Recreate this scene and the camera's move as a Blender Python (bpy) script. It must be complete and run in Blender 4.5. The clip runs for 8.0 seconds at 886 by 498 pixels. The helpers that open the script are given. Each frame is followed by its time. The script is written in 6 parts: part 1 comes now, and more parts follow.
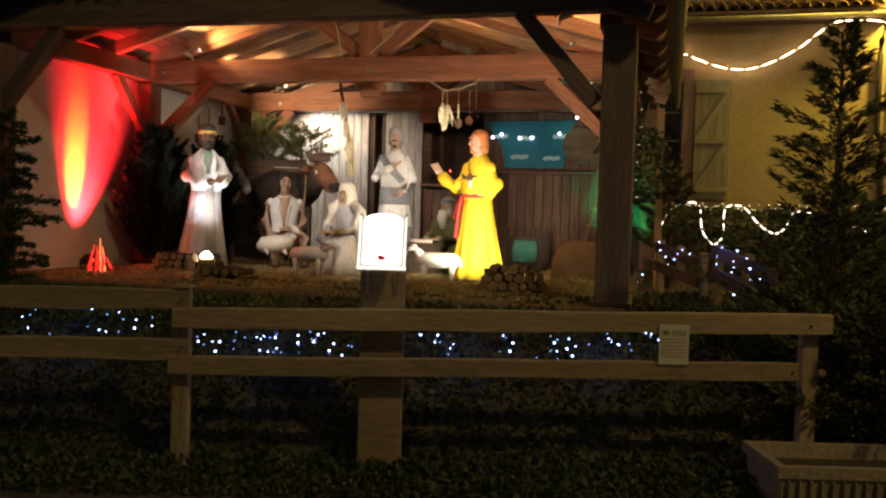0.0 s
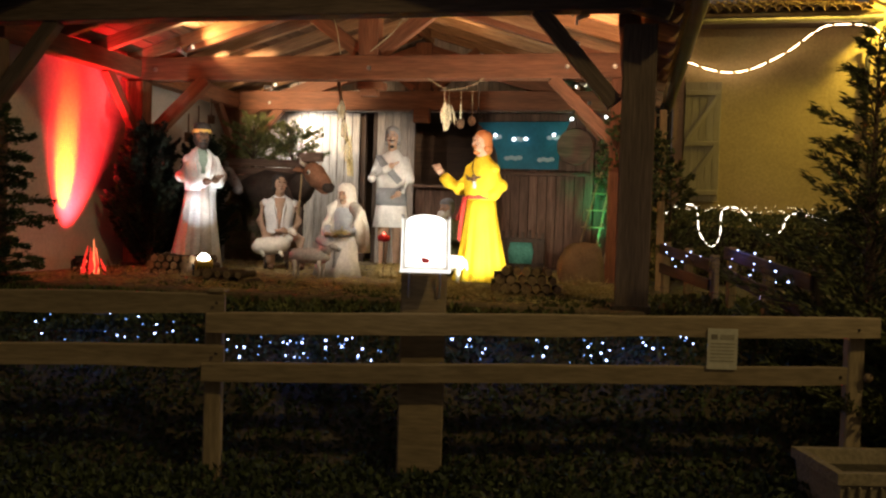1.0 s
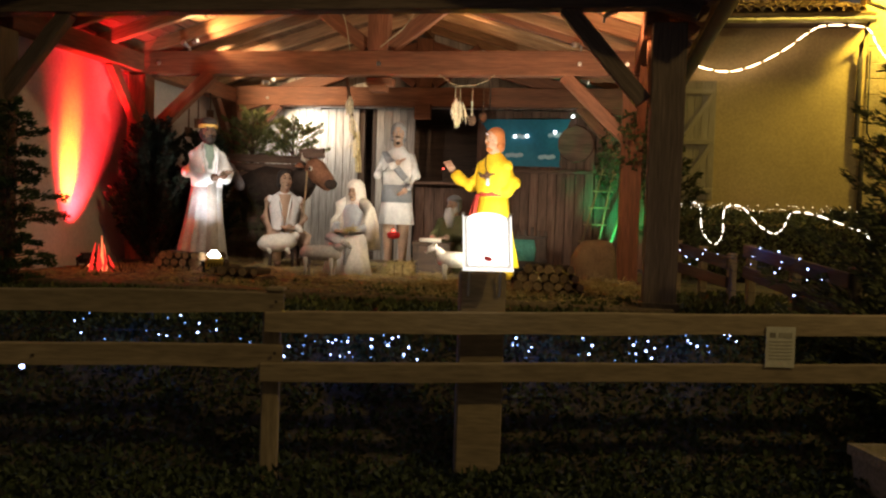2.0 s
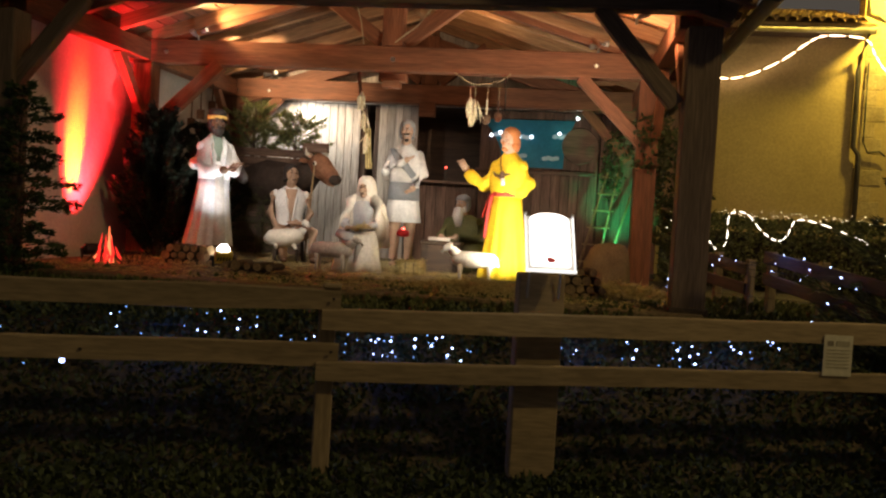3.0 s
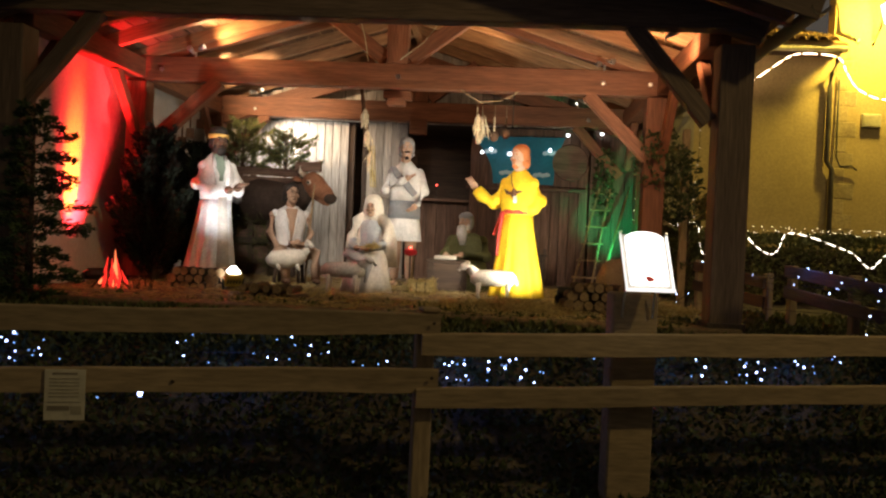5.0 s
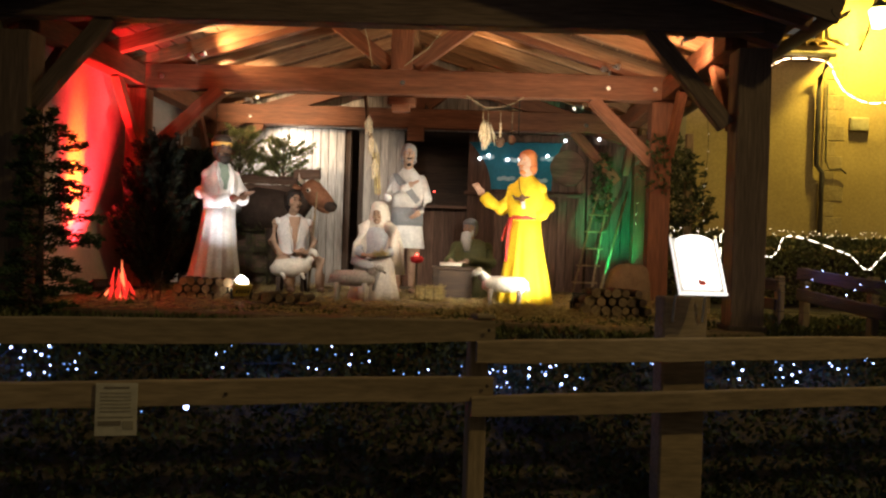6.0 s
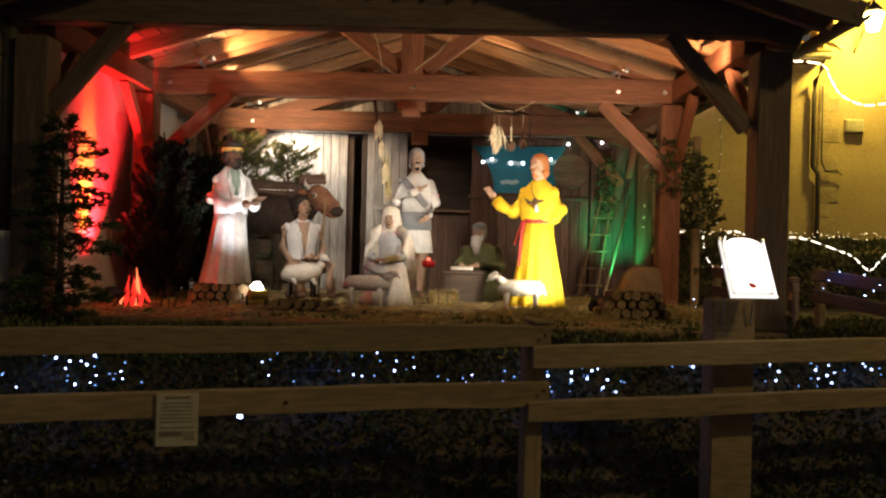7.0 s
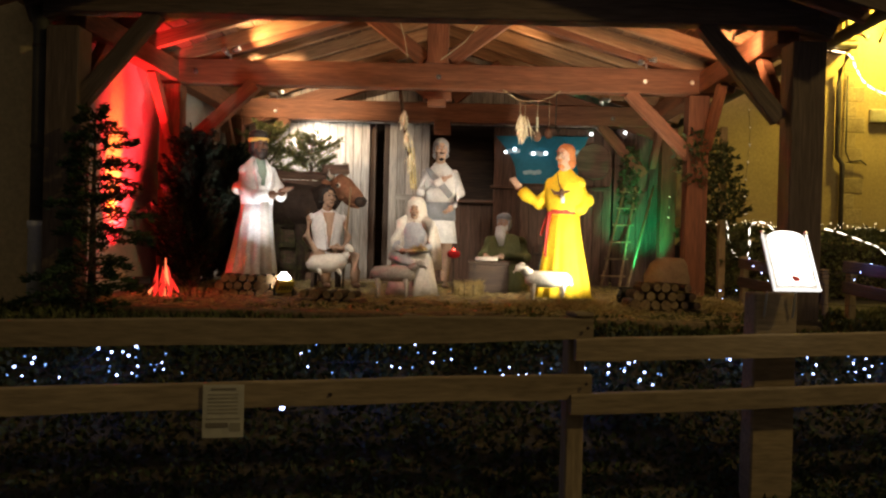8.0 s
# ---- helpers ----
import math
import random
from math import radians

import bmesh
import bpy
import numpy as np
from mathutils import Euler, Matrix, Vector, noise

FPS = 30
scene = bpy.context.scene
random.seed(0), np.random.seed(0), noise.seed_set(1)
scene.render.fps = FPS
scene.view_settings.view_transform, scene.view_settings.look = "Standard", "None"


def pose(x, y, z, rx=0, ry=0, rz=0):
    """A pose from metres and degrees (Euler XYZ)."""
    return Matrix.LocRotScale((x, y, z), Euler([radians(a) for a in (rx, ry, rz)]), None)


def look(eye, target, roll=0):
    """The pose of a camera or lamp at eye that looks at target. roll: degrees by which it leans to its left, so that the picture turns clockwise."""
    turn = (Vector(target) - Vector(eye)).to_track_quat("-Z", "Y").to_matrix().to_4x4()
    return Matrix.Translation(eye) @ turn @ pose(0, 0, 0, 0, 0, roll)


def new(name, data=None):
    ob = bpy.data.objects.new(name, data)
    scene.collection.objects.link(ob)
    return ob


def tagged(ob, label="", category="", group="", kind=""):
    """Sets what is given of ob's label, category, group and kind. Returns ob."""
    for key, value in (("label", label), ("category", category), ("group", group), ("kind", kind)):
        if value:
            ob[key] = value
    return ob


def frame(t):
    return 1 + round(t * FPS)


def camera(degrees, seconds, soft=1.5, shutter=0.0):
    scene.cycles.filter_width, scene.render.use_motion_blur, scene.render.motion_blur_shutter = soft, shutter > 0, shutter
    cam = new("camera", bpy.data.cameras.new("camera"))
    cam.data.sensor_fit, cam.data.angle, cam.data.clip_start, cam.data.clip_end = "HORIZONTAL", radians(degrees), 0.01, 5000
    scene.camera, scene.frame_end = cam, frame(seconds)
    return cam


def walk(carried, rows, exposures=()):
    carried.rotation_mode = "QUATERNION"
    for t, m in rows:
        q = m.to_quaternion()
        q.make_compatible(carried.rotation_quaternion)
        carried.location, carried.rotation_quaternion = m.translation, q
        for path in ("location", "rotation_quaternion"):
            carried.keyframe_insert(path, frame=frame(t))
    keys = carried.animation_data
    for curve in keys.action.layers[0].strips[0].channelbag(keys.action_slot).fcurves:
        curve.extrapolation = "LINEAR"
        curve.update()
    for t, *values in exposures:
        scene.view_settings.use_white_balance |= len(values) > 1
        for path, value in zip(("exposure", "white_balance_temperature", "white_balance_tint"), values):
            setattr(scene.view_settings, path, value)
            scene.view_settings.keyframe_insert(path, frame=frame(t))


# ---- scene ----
cam = camera(53.7, 8.0, soft=2.3)
METRES, EYE, TILT, LEAN, TURN = 3.5, 1.62, 0.0, 0.0, 0.0
ROWS = [
    (0.0, 0.0, 0.0, 0.0, 0.06, -2.0, -1.61),
    (0.5, -0.0603, 0.0304, -0.0027, -1.06, -1.96, -1.16),
    (1.0, -0.1334, 0.0467, -0.0038, -2.3, -1.84, -1.76),
    (1.5, -0.2123, 0.0504, -0.0036, -3.48, -1.94, -1.57),
    (3.0, -0.4332, 0.1136, -0.0145, -6.52, -1.95, -3.36),
    (3.5, -0.5052, 0.1226, -0.0135, -7.79, -1.79, -3.21),
    (4.0, -0.5646, 0.1543, -0.0195, -8.9, -1.16, -2.75),
    (4.5, -0.618, 0.168, -0.0186, -9.76, -0.86, -2.88),
    (6.0, -0.7945, 0.2267, -0.0273, -12.59, -0.12, -1.92),
    (6.5, -0.843, 0.2461, -0.0278, -13.24, 0.17, -2.14),
    (7.0, -0.9042, 0.2556, -0.0274, -13.96, 0.14, -1.43),
    (7.5, -0.9372, 0.2578, -0.0226, -14.15, -0.13, -1.1),
    (8.0, -0.947, 0.2694, -0.0239, -13.15, -0.59, -1.56),
]
walk(cam, [(t, pose(0, 0, EYE, TILT, LEAN, TURN) @ pose(METRES * x, METRES * y, METRES * z, 90 + pitch, roll, yaw)) for t, x, y, z, yaw, pitch, roll in ROWS], [(0.0, 0.34), (8.0, 0.34)])

# ---- night sky and lamps -------------------------------------------------
S = pose(0, 0, 0, 0, 0, -14.5)          # frame of the shelter: u along its width, v into its depth
FLOOR = 0.88

world = bpy.data.worlds.new("night")
world.use_nodes = True
scene.world = world
world.node_tree.nodes["Background"].inputs[0].default_value = (0.019, 0.0160, 0.0130, 1)
world.node_tree.nodes["Background"].inputs[1].default_value = 3.0


def lamp(name, kind, at, aim, power, colour, size=0.05, angle=60, blend=0.5, local=True):
    data = bpy.data.lights.new(name, kind)
    data.energy, data.color = power, colour
    if kind == "SPOT":
        data.spot_size, data.spot_blend, data.shadow_soft_size = radians(angle), blend, size
    elif kind == "POINT":
        data.shadow_soft_size = size
    ob = new(name, data)
    m = look(at, aim)
    ob.matrix_world = S @ m if local else m
    return ob


WARM, WHITE = (1.0, 0.72, 0.42), (1.0, 0.93, 0.84)
lamp("red_flood", "SPOT", (-6.90, 9.42, 0.98), (-7.30, 9.74, 2.5), 2500, (1.0, 0.018, 0.028), 0.04, 52, 1.0)
lamp("red_flood_core", "SPOT", (-6.90, 9.42, 0.98), (-7.28, 9.50, 2.10), 1500, (1.0, 0.36, 0.01), 0.03, 23, 1.0)
lamp("fire_glow", "POINT", (-6.45, 9.0, 1.16), (0, 0, 0), 1.0, (1.0, 0.07, 0.04), 0.06)
lamp("king_flood", "SPOT", (-5.33, 9.36, 1.16), (-5.82, 10.2, 2.22), 95, (0.93, 0.96, 1.0), 0.05, 66, 0.9)
lamp("herald_flood", "SPOT", (-1.80, 9.02, 1.08), (-2.32, 10.0, 1.95), 235, (1.0, 0.92, 0.74), 0.06, 98, 0.35)
lamp("rafter_spot", "SPOT", (-6.15, 10.50, 3.76), (-5.0, 10.1, 4.35), 120, (1.0, 0.58, 0.25), 0.04, 150, 0.9)
lamp("beam_spot", "SPOT", (-5.95, 13.50, 3.28), (-5.60, 14.05, 2.3), 100, WHITE, 0.06, 160, 0.9)
lamp("beam_spot_front", "SPOT", (-6.25, 11.05, 3.71), (-5.85, 13.7, 3.50), 420, (1.0, 0.70, 0.42), 0.05, 52, 0.9)
# two added fill spots without lamp bodies, behind the front tie beam
lamp("front_fill", "SPOT", (-3.0, 8.22, 3.44), (-3.25, 10.9, 1.5), 170, (1.0, 0.86, 0.70), 0.05, 74, 0.9)
lamp("front_fill_left", "SPOT", (-5.3, 8.22, 3.44), (-5.0, 11.2, 2.05), 220, (1.0, 0.92, 0.82), 0.05, 52, 0.7)
lamp("corner_uplight", "SPOT", (-0.95, 8.35, 3.50), (-0.95, 9.4, 3.50), 85, (1.0, 0.55, 0.30), 0.03, 165, 0.8)
# added fill with no lamp body, brightens the roof underside
lamp("roof_fill", "SPOT", (-2.6, 11.1, 3.76), (-3.9, 11.9, 4.6), 34, (1.0, 0.66, 0.38), 0.06, 165, 0.9)
lamp("green_flood", "SPOT", (-0.66, 12.95, 0.98), (-0.74, 14.0, 2.3), 330, (0.01, 1.0, 0.36), 0.05, 64, 0.9)
lamp("wall_lantern", "POINT", (4.05, 15.55, 5.75), (0, 0, 0), 340, (1.0, 0.72, 0.10), 0.12)
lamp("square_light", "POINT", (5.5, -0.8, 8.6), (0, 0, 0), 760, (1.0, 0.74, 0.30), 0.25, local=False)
# lamp added in front of the display case to brighten its backing and frame
lamp("panel_fill", "POINT", (-0.36, 4.98, 1.50), (0, 0, 0), 0.5, (1.0, 0.93, 0.85), 0.08, local=False)
for x, y, z in ((-4.1, 5.98, 0.88), (-2.6, 5.98, 0.88), (-1.2, 5.98, 0.84), (0.1, 5.98, 0.84), (1.1, 5.98, 0.84), (2.5, 8.2, 1.5)):
    lamp("string_glow", "POINT", (x, y, z), (0, 0, 0), 1.2, (0.08, 0.20, 1.0), 0.08, local=False)


# ---- materials -----------------------------------------------------------
def mat(name, c1, c2, rough=0.75, scale=3.0, fine=30.0, stretch=(1, 1, 1), bump=0.25, metal=0.0, vary=0.25, spec=0.3, dist=0.01):
    m = bpy.data.materials.new(name)
    m.use_nodes = True
    nt = m.node_tree
    n, l = nt.nodes, nt.links
    b = n["Principled BSDF"]
    tc, mp, info = n.new("ShaderNodeTexCoord"), n.new("ShaderNodeMapping"), n.new("ShaderNodeObjectInfo")
    add = n.new("ShaderNodeVectorMath")
    add.operation = "ADD"
    mul = n.new("ShaderNodeMath")
    mul.operation, mul.inputs[1].default_value = "MULTIPLY", 37.0
    l.new(info.outputs["Random"], mul.inputs[0])
    l.new(tc.outputs["Object"], add.inputs[0])
    l.new(mul.outputs[0], add.inputs[1])
    mp.inputs["Scale"].default_value = stretch
    l.new(add.outputs[0], mp.inputs["Vector"])
    big, small = n.new("ShaderNodeTexNoise"), n.new("ShaderNodeTexNoise")
    for t, sc in ((big, scale), (small, fine)):
        t.inputs["Scale"].default_value, t.inputs["Detail"].default_value = sc, 6
        l.new(mp.outputs[0], t.inputs["Vector"])
    ramp = n.new("ShaderNodeValToRGB")
    ramp.color_ramp.elements[0].position, ramp.color_ramp.elements[1].position = 0.32, 0.68
    ramp.color_ramp.elements[0].color, ramp.color_ramp.elements[1].color = (*c1, 1), (*c2, 1)
    l.new(big.outputs["Fac"], ramp.inputs[0])
    val = n.new("ShaderNodeMapRange")
    val.inputs["From Min"].default_value, val.inputs["From Max"].default_value = 0.3, 0.7
    val.inputs["To Min"].default_value, val.inputs["To Max"].default_value = 1 - vary, 1 + vary
    l.new(small.outputs["Fac"], val.inputs["Value"])
    tint = n.new("ShaderNodeMapRange")
    tint.inputs["To Min"].default_value, tint.inputs["To Max"].default_value = 1 - vary * 0.7, 1 + vary * 0.5
    l.new(info.outputs["Random"], tint.inputs["Value"])
    both = n.new("ShaderNodeMath")
    both.operation = "MULTIPLY"
    l.new(val.outputs[0], both.inputs[0])
    l.new(tint.outputs[0], both.inputs[1])
    hsv = n.new("ShaderNodeHueSaturation")
    l.new(ramp.outputs[0], hsv.inputs["Color"])
    l.new(both.outputs[0], hsv.inputs["Value"])
    l.new(hsv.outputs[0], b.inputs["Base Color"])
    rr = n.new("ShaderNodeMapRange")
    rr.inputs["To Min"].default_value, rr.inputs["To Max"].default_value = rough - 0.12, min(1.0, rough + 0.12)
    l.new(big.outputs["Fac"], rr.inputs["Value"])
    l.new(rr.outputs[0], b.inputs["Roughness"])
    b.inputs["Metallic"].default_value = metal
    b.inputs["Specular IOR Level"].default_value = spec
    bp = n.new("ShaderNodeBump")
    bp.inputs["Strength"].default_value, bp.inputs["Distance"].default_value = bump, dist
    l.new(small.outputs["Fac"], bp.inputs["Height"])
    l.new(bp.outputs[0], b.inputs["Normal"])
    return m


def emit(name, colour, strength, base=(0.8, 0.8, 0.8)):
    m = bpy.data.materials.new(name)
    m.use_nodes = True
    b = m.node_tree.nodes["Principled BSDF"]
    b.inputs["Base Color"].default_value = (*base, 1)
    b.inputs["Emission Color"].default_value = (*colour, 1)
    b.inputs["Emission Strength"].default_value = strength
    return m


GRAIN = (0.35, 5, 5)
M_BEAM = mat("stained_timber", (0.168, 0.068, 0.034), (0.282, 0.117, 0.059), 0.62, 2.2, 14, GRAIN, 0.35, vary=0.3)
# weathered timber of the front truss, its unlit front also darkened into the colour
M_OUTER = mat("darkened_outer_timber", (0.11, 0.076, 0.049), (0.18, 0.125, 0.082), 0.8, 2.2, 12, GRAIN, 0.45, vary=0.3)
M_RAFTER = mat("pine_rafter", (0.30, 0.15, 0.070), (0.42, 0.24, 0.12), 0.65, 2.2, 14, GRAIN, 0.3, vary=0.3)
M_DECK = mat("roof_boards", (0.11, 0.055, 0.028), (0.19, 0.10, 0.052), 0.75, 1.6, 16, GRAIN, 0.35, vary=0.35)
M_GREY = mat("weathered_planks", (0.40, 0.36, 0.31), (0.58, 0.53, 0.46), 0.85, 1.8, 12, GRAIN, 0.5, vary=0.35)
M_BROWN = mat("brown_planks", (0.11, 0.065, 0.045), (0.19, 0.115, 0.08), 0.8, 1.8, 12, GRAIN, 0.5, vary=0.35)
M_FENCE = mat("fence_wood", (0.20, 0.145, 0.08), (0.31, 0.23, 0.13), 0.85, 1.3, 16, (0.5, 3, 3), 0.4, vary=0.22)
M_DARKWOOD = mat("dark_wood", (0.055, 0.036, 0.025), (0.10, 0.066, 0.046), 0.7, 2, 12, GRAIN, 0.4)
M_PLASTER = mat("white_render", (0.55, 0.51, 0.46), (0.68, 0.64, 0.58), 0.9, 0.9, 26, bump=0.35, vary=0.10)
M_OCHRE = mat("ochre_render", (0.44, 0.33, 0.15), (0.56, 0.43, 0.21), 0.9, 0.7, 24, bump=0.35, vary=0.12)
M_STONE = mat("quoin_stone", (0.33, 0.25, 0.13), (0.46, 0.36, 0.20), 0.9, 4, 30, bump=0.6, vary=0.25)
M_SHUTTER = mat("shutter_paint", (0.34, 0.29, 0.19), (0.43, 0.37, 0.25), 0.7, 3, 18, GRAIN, 0.25, vary=0.15)
M_SURROUND = mat("pink_surround", (0.36, 0.22, 0.16), (0.44, 0.28, 0.21), 0.85, 3, 22, vary=0.15)
M_TILE = mat("clay_tile", (0.28, 0.17, 0.08), (0.44, 0.30, 0.14), 0.85, 4, 25, vary=0.3)
M_ZINC = mat("zinc_gutter", (0.10, 0.085, 0.07), (0.16, 0.14, 0.12), 0.45, 4, 20, metal=0.6, vary=0.2)
M_DARKPIPE = mat("dark_painted_pipe", (0.055, 0.05, 0.035), (0.085, 0.075, 0.055), 0.6, 3, 20, vary=0.15)
M_PIPE = mat("painted_pipe", (0.42, 0.38, 0.24), (0.52, 0.47, 0.31), 0.6, 3, 20, vary=0.12)
M_GLASS = mat("dark_window_glass", (0.015, 0.014, 0.012), (0.03, 0.028, 0.022), 0.12, 3, 10, bump=0.02, vary=0.1, spec=0.5)
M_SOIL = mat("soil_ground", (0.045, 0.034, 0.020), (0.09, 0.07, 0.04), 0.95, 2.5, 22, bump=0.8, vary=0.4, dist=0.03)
M_FLOORM = mat("strawy_earth", (0.10, 0.070, 0.038), (0.19, 0.138, 0.074), 0.95, 2.2, 26, bump=0.7, vary=0.35, dist=0.02)
M_ASPHALT = mat("asphalt", (0.04, 0.038, 0.034), (0.065, 0.06, 0.052), 0.9, 1.2, 70, bump=0.6, vary=0.3)
M_KERB = mat("kerb_concrete", (0.30, 0.27, 0.21), (0.42, 0.38, 0.30), 0.9, 3, 40, bump=0.4)
M_PLANTER = mat("planter_concrete", (0.19, 0.15, 0.09), (0.27, 0.215, 0.13), 0.85, 4, 40, bump=0.4)
M_LEAF = mat("hedge_leaves", (0.026, 0.036, 0.011), (0.065, 0.080, 0.026), 0.6, 5, 20, vary=0.5, bump=0.1)
M_FIR = mat("fir_needles", (0.022, 0.045, 0.016), (0.055, 0.085, 0.028), 0.65, 4, 16, vary=0.45, bump=0.1)
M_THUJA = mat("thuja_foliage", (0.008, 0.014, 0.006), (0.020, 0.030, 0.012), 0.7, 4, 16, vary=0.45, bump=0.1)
M_CEDAR = mat("cypress_sprays", (0.075, 0.085, 0.028), (0.15, 0.15, 0.05), 0.7, 4, 16, vary=0.45, bump=0.1)
M_GRASS = mat("grass_blades", (0.06, 0.075, 0.02), (0.13, 0.13, 0.045), 0.75, 4, 16, vary=0.5, bump=0.1)
M_BARK = mat("bark", (0.07, 0.045, 0.028), (0.14, 0.095, 0.06), 0.95, 6, 24, (1, 4, 4), 0.9, vary=0.4, dist=0.02)
M_LOGEND = mat("cut_log_end", (0.23, 0.15, 0.075), (0.36, 0.25, 0.13), 0.85, 8, 40, vary=0.3)
M_STRAW = mat("straw", (0.42, 0.33, 0.13), (0.62, 0.50, 0.23), 0.8, 6, 40, vary=0.4)
M_SACK = mat("burlap", (0.15, 0.10, 0.055), (0.22, 0.155, 0.085), 0.95, 5, 90, bump=0.8, vary=0.3)
M_BLUE = mat("blue_backdrop_paint", (0.008, 0.115, 0.18), (0.014, 0.165, 0.24), 0.6, 2, 20, vary=0.12)
M_CLOUD = mat("cloud_paint", (0.30, 0.45, 0.50), (0.42, 0.56, 0.60), 0.7, 3, 20, vary=0.1)
M_PAPER = mat("laminated_notice", (0.50, 0.46, 0.34), (0.58, 0.53, 0.40), 0.5, 4, 30, vary=0.08)
M_INK = mat("printed_ink", (0.16, 0.14, 0.10), (0.21, 0.18, 0.13), 0.6, 4, 30, vary=0.1)
M_INKPALE = mat("pale_ink", (0.30, 0.27, 0.19), (0.36, 0.32, 0.23), 0.6, 4, 30, vary=0.1)
M_BLACK = mat("black_metal", (0.012, 0.012, 0.012), (0.025, 0.025, 0.025), 0.5, 5, 30, vary=0.2)
M_CHROME = mat("spot_metal", (0.6, 0.6, 0.6), (0.75, 0.75, 0.75), 0.3, 5, 30, metal=0.9, vary=0.1)
M_ROPE = mat("hemp_rope", (0.40, 0.31, 0.18), (0.55, 0.44, 0.27), 0.95, 8, 60, vary=0.3)
M_CORN = mat("dried_corn_husk", (0.66, 0.55, 0.34), (0.82, 0.72, 0.50), 0.8, 12, 50, vary=0.35)
M_TOOL = mat("old_wooden_tool", (0.09, 0.05, 0.03), (0.16, 0.09, 0.05), 0.7, 5, 30, vary=0.3)
M_IRON = mat("rusty_iron", (0.06, 0.045, 0.035), (0.11, 0.08, 0.06), 0.7, 6, 40, metal=0.5, vary=0.3)
M_TEAL = mat("teal_canvas", (0.05, 0.20, 0.15), (0.09, 0.28, 0.21), 0.8, 5, 40, vary=0.3)
M_RED = mat("red_plastic", (0.45, 0.015, 0.02), (0.6, 0.03, 0.03), 0.4, 5, 30, vary=0.15)
M_LEDGLASS = emit("led_bulb", (0.40, 0.52, 1.0), 8)
M_STARLED = emit("star_led", (0.85, 0.92, 1.0), 5)
M_LEDDIM = emit("dim_led_bulb", (0.16, 0.36, 0.85), 1.6)
M_LEDWARM = emit("warm_led_bulb", (1.0, 0.78, 0.45), 6)
M_LEDFAINT = emit("faint_led_bulb", (1.0, 0.85, 0.6), 1.0)
M_ROPELIGHT = emit("rope_light_tube", (1.0, 0.66, 0.40), 13)
M_ROPEWHITE = emit("rope_light_white", (1.0, 0.88, 0.72), 4.5)
# backing and rim emit in place of the light thrown by the sheet
M_CASEBACK = emit("glowing_backing", (1.0, 0.80, 0.66), 0.05)
M_RIM = emit("glowing_case_rim", (1.0, 0.95, 0.88), 0.9)
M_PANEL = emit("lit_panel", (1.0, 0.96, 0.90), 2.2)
M_LENS = emit("floodlight_lens", (1.0, 0.97, 0.92), 14)
M_SPOTLENS = emit("spot_lens", (1.0, 0.80, 0.52), 0.9)
M_FLAME = emit("flame_lamp", (1.0, 0.03, 0.02), 1.0, (0.30, 0.02, 0.02))
M_EMBER = emit("ember_lamp", (1.0, 0.20, 0.07), 1.7, (0.35, 0.05, 0.03))
M_REDLED = emit("red_led", (1.0, 0.05, 0.03), 6)
M_LANTERN = emit("lantern_glass", (1.0, 0.80, 0.24), 30)


# ---- builders ------------------------------------------------------------
def to_mesh(name, bm, mats, smooth=False):
    me = bpy.data.meshes.new(name)
    bm.to_mesh(me)
    bm.free()
    for m in mats if isinstance(mats, (list, tuple)) else [mats]:
        me.materials.append(m)
    if smooth:
        for p in me.polygons:
            p.use_smooth = True
    return me


def place(ob, m):
    ob.matrix_basis = m
    return ob


def thing(name, label, category, at, rz=0, local=True, group="", kind=""):
    """An Empty at a thing's base."""
    ob = new(name)
    ob.empty_display_size = 0.1
    m = pose(*at, 0, 0, rz)
    return tagged(place(ob, S @ m if local else m), label, category, group, kind)


def part(name, bm, mats, parent, label="", m=None, smooth=False):
    me = bm if isinstance(bm, bpy.types.Mesh) else to_mesh(name, bm, mats, smooth)
    ob = new(name, me)
    ob.parent = parent
    if m is not None:
        ob.matrix_basis = m
    return tagged(ob, label)


def solo(name, bm, mats, label, category, at=(0, 0, 0), rz=0, local=True, group="", kind="", smooth=False):
    ob = new(name, to_mesh(name, bm, mats, smooth))
    m = pose(*at, 0, 0, rz)
    return tagged(place(ob, S @ m if local else m), label, category, group, kind)


def box_bm(sx, sy, sz, bevel=0.0, c=(0, 0, 0)):
    bm = bmesh.new()
    bmesh.ops.create_cube(bm, size=1)
    bmesh.ops.scale(bm, vec=(sx, sy, sz), verts=bm.verts)
    if bevel:
        bmesh.ops.bevel(bm, geom=bm.edges[:], offset=min(bevel, 0.3 * min(sx, sy, sz)), segments=1, affect="EDGES")
    bmesh.ops.translate(bm, vec=c, verts=bm.verts)
    return bm


BOXES = {}


def box_mesh(sx, sy, sz, material, bevel):
    key = (round(sx, 3), round(sy, 3), round(sz, 3), material.name, bevel)
    if key not in BOXES:
        BOXES[key] = to_mesh("box", box_bm(sx, sy, sz, bevel), material)
    return BOXES[key]


def along(p, q, roll=0):
    """The pose at the middle of p and q, with x along them and z as far up as can be."""
    p, q = Vector(p), Vector(q)
    x = (q - p).normalized()
    y = Vector((0, 1, 0)) if abs(x.z) > 0.95 else Vector((0, 0, 1)).cross(x).normalized()
    z = x.cross(y).normalized()
    y = z.cross(x)
    m = Matrix((x, y, z)).transposed().to_4x4()
    return Matrix.Translation((p + q) / 2) @ m @ pose(0, 0, 0, roll, 0, 0)


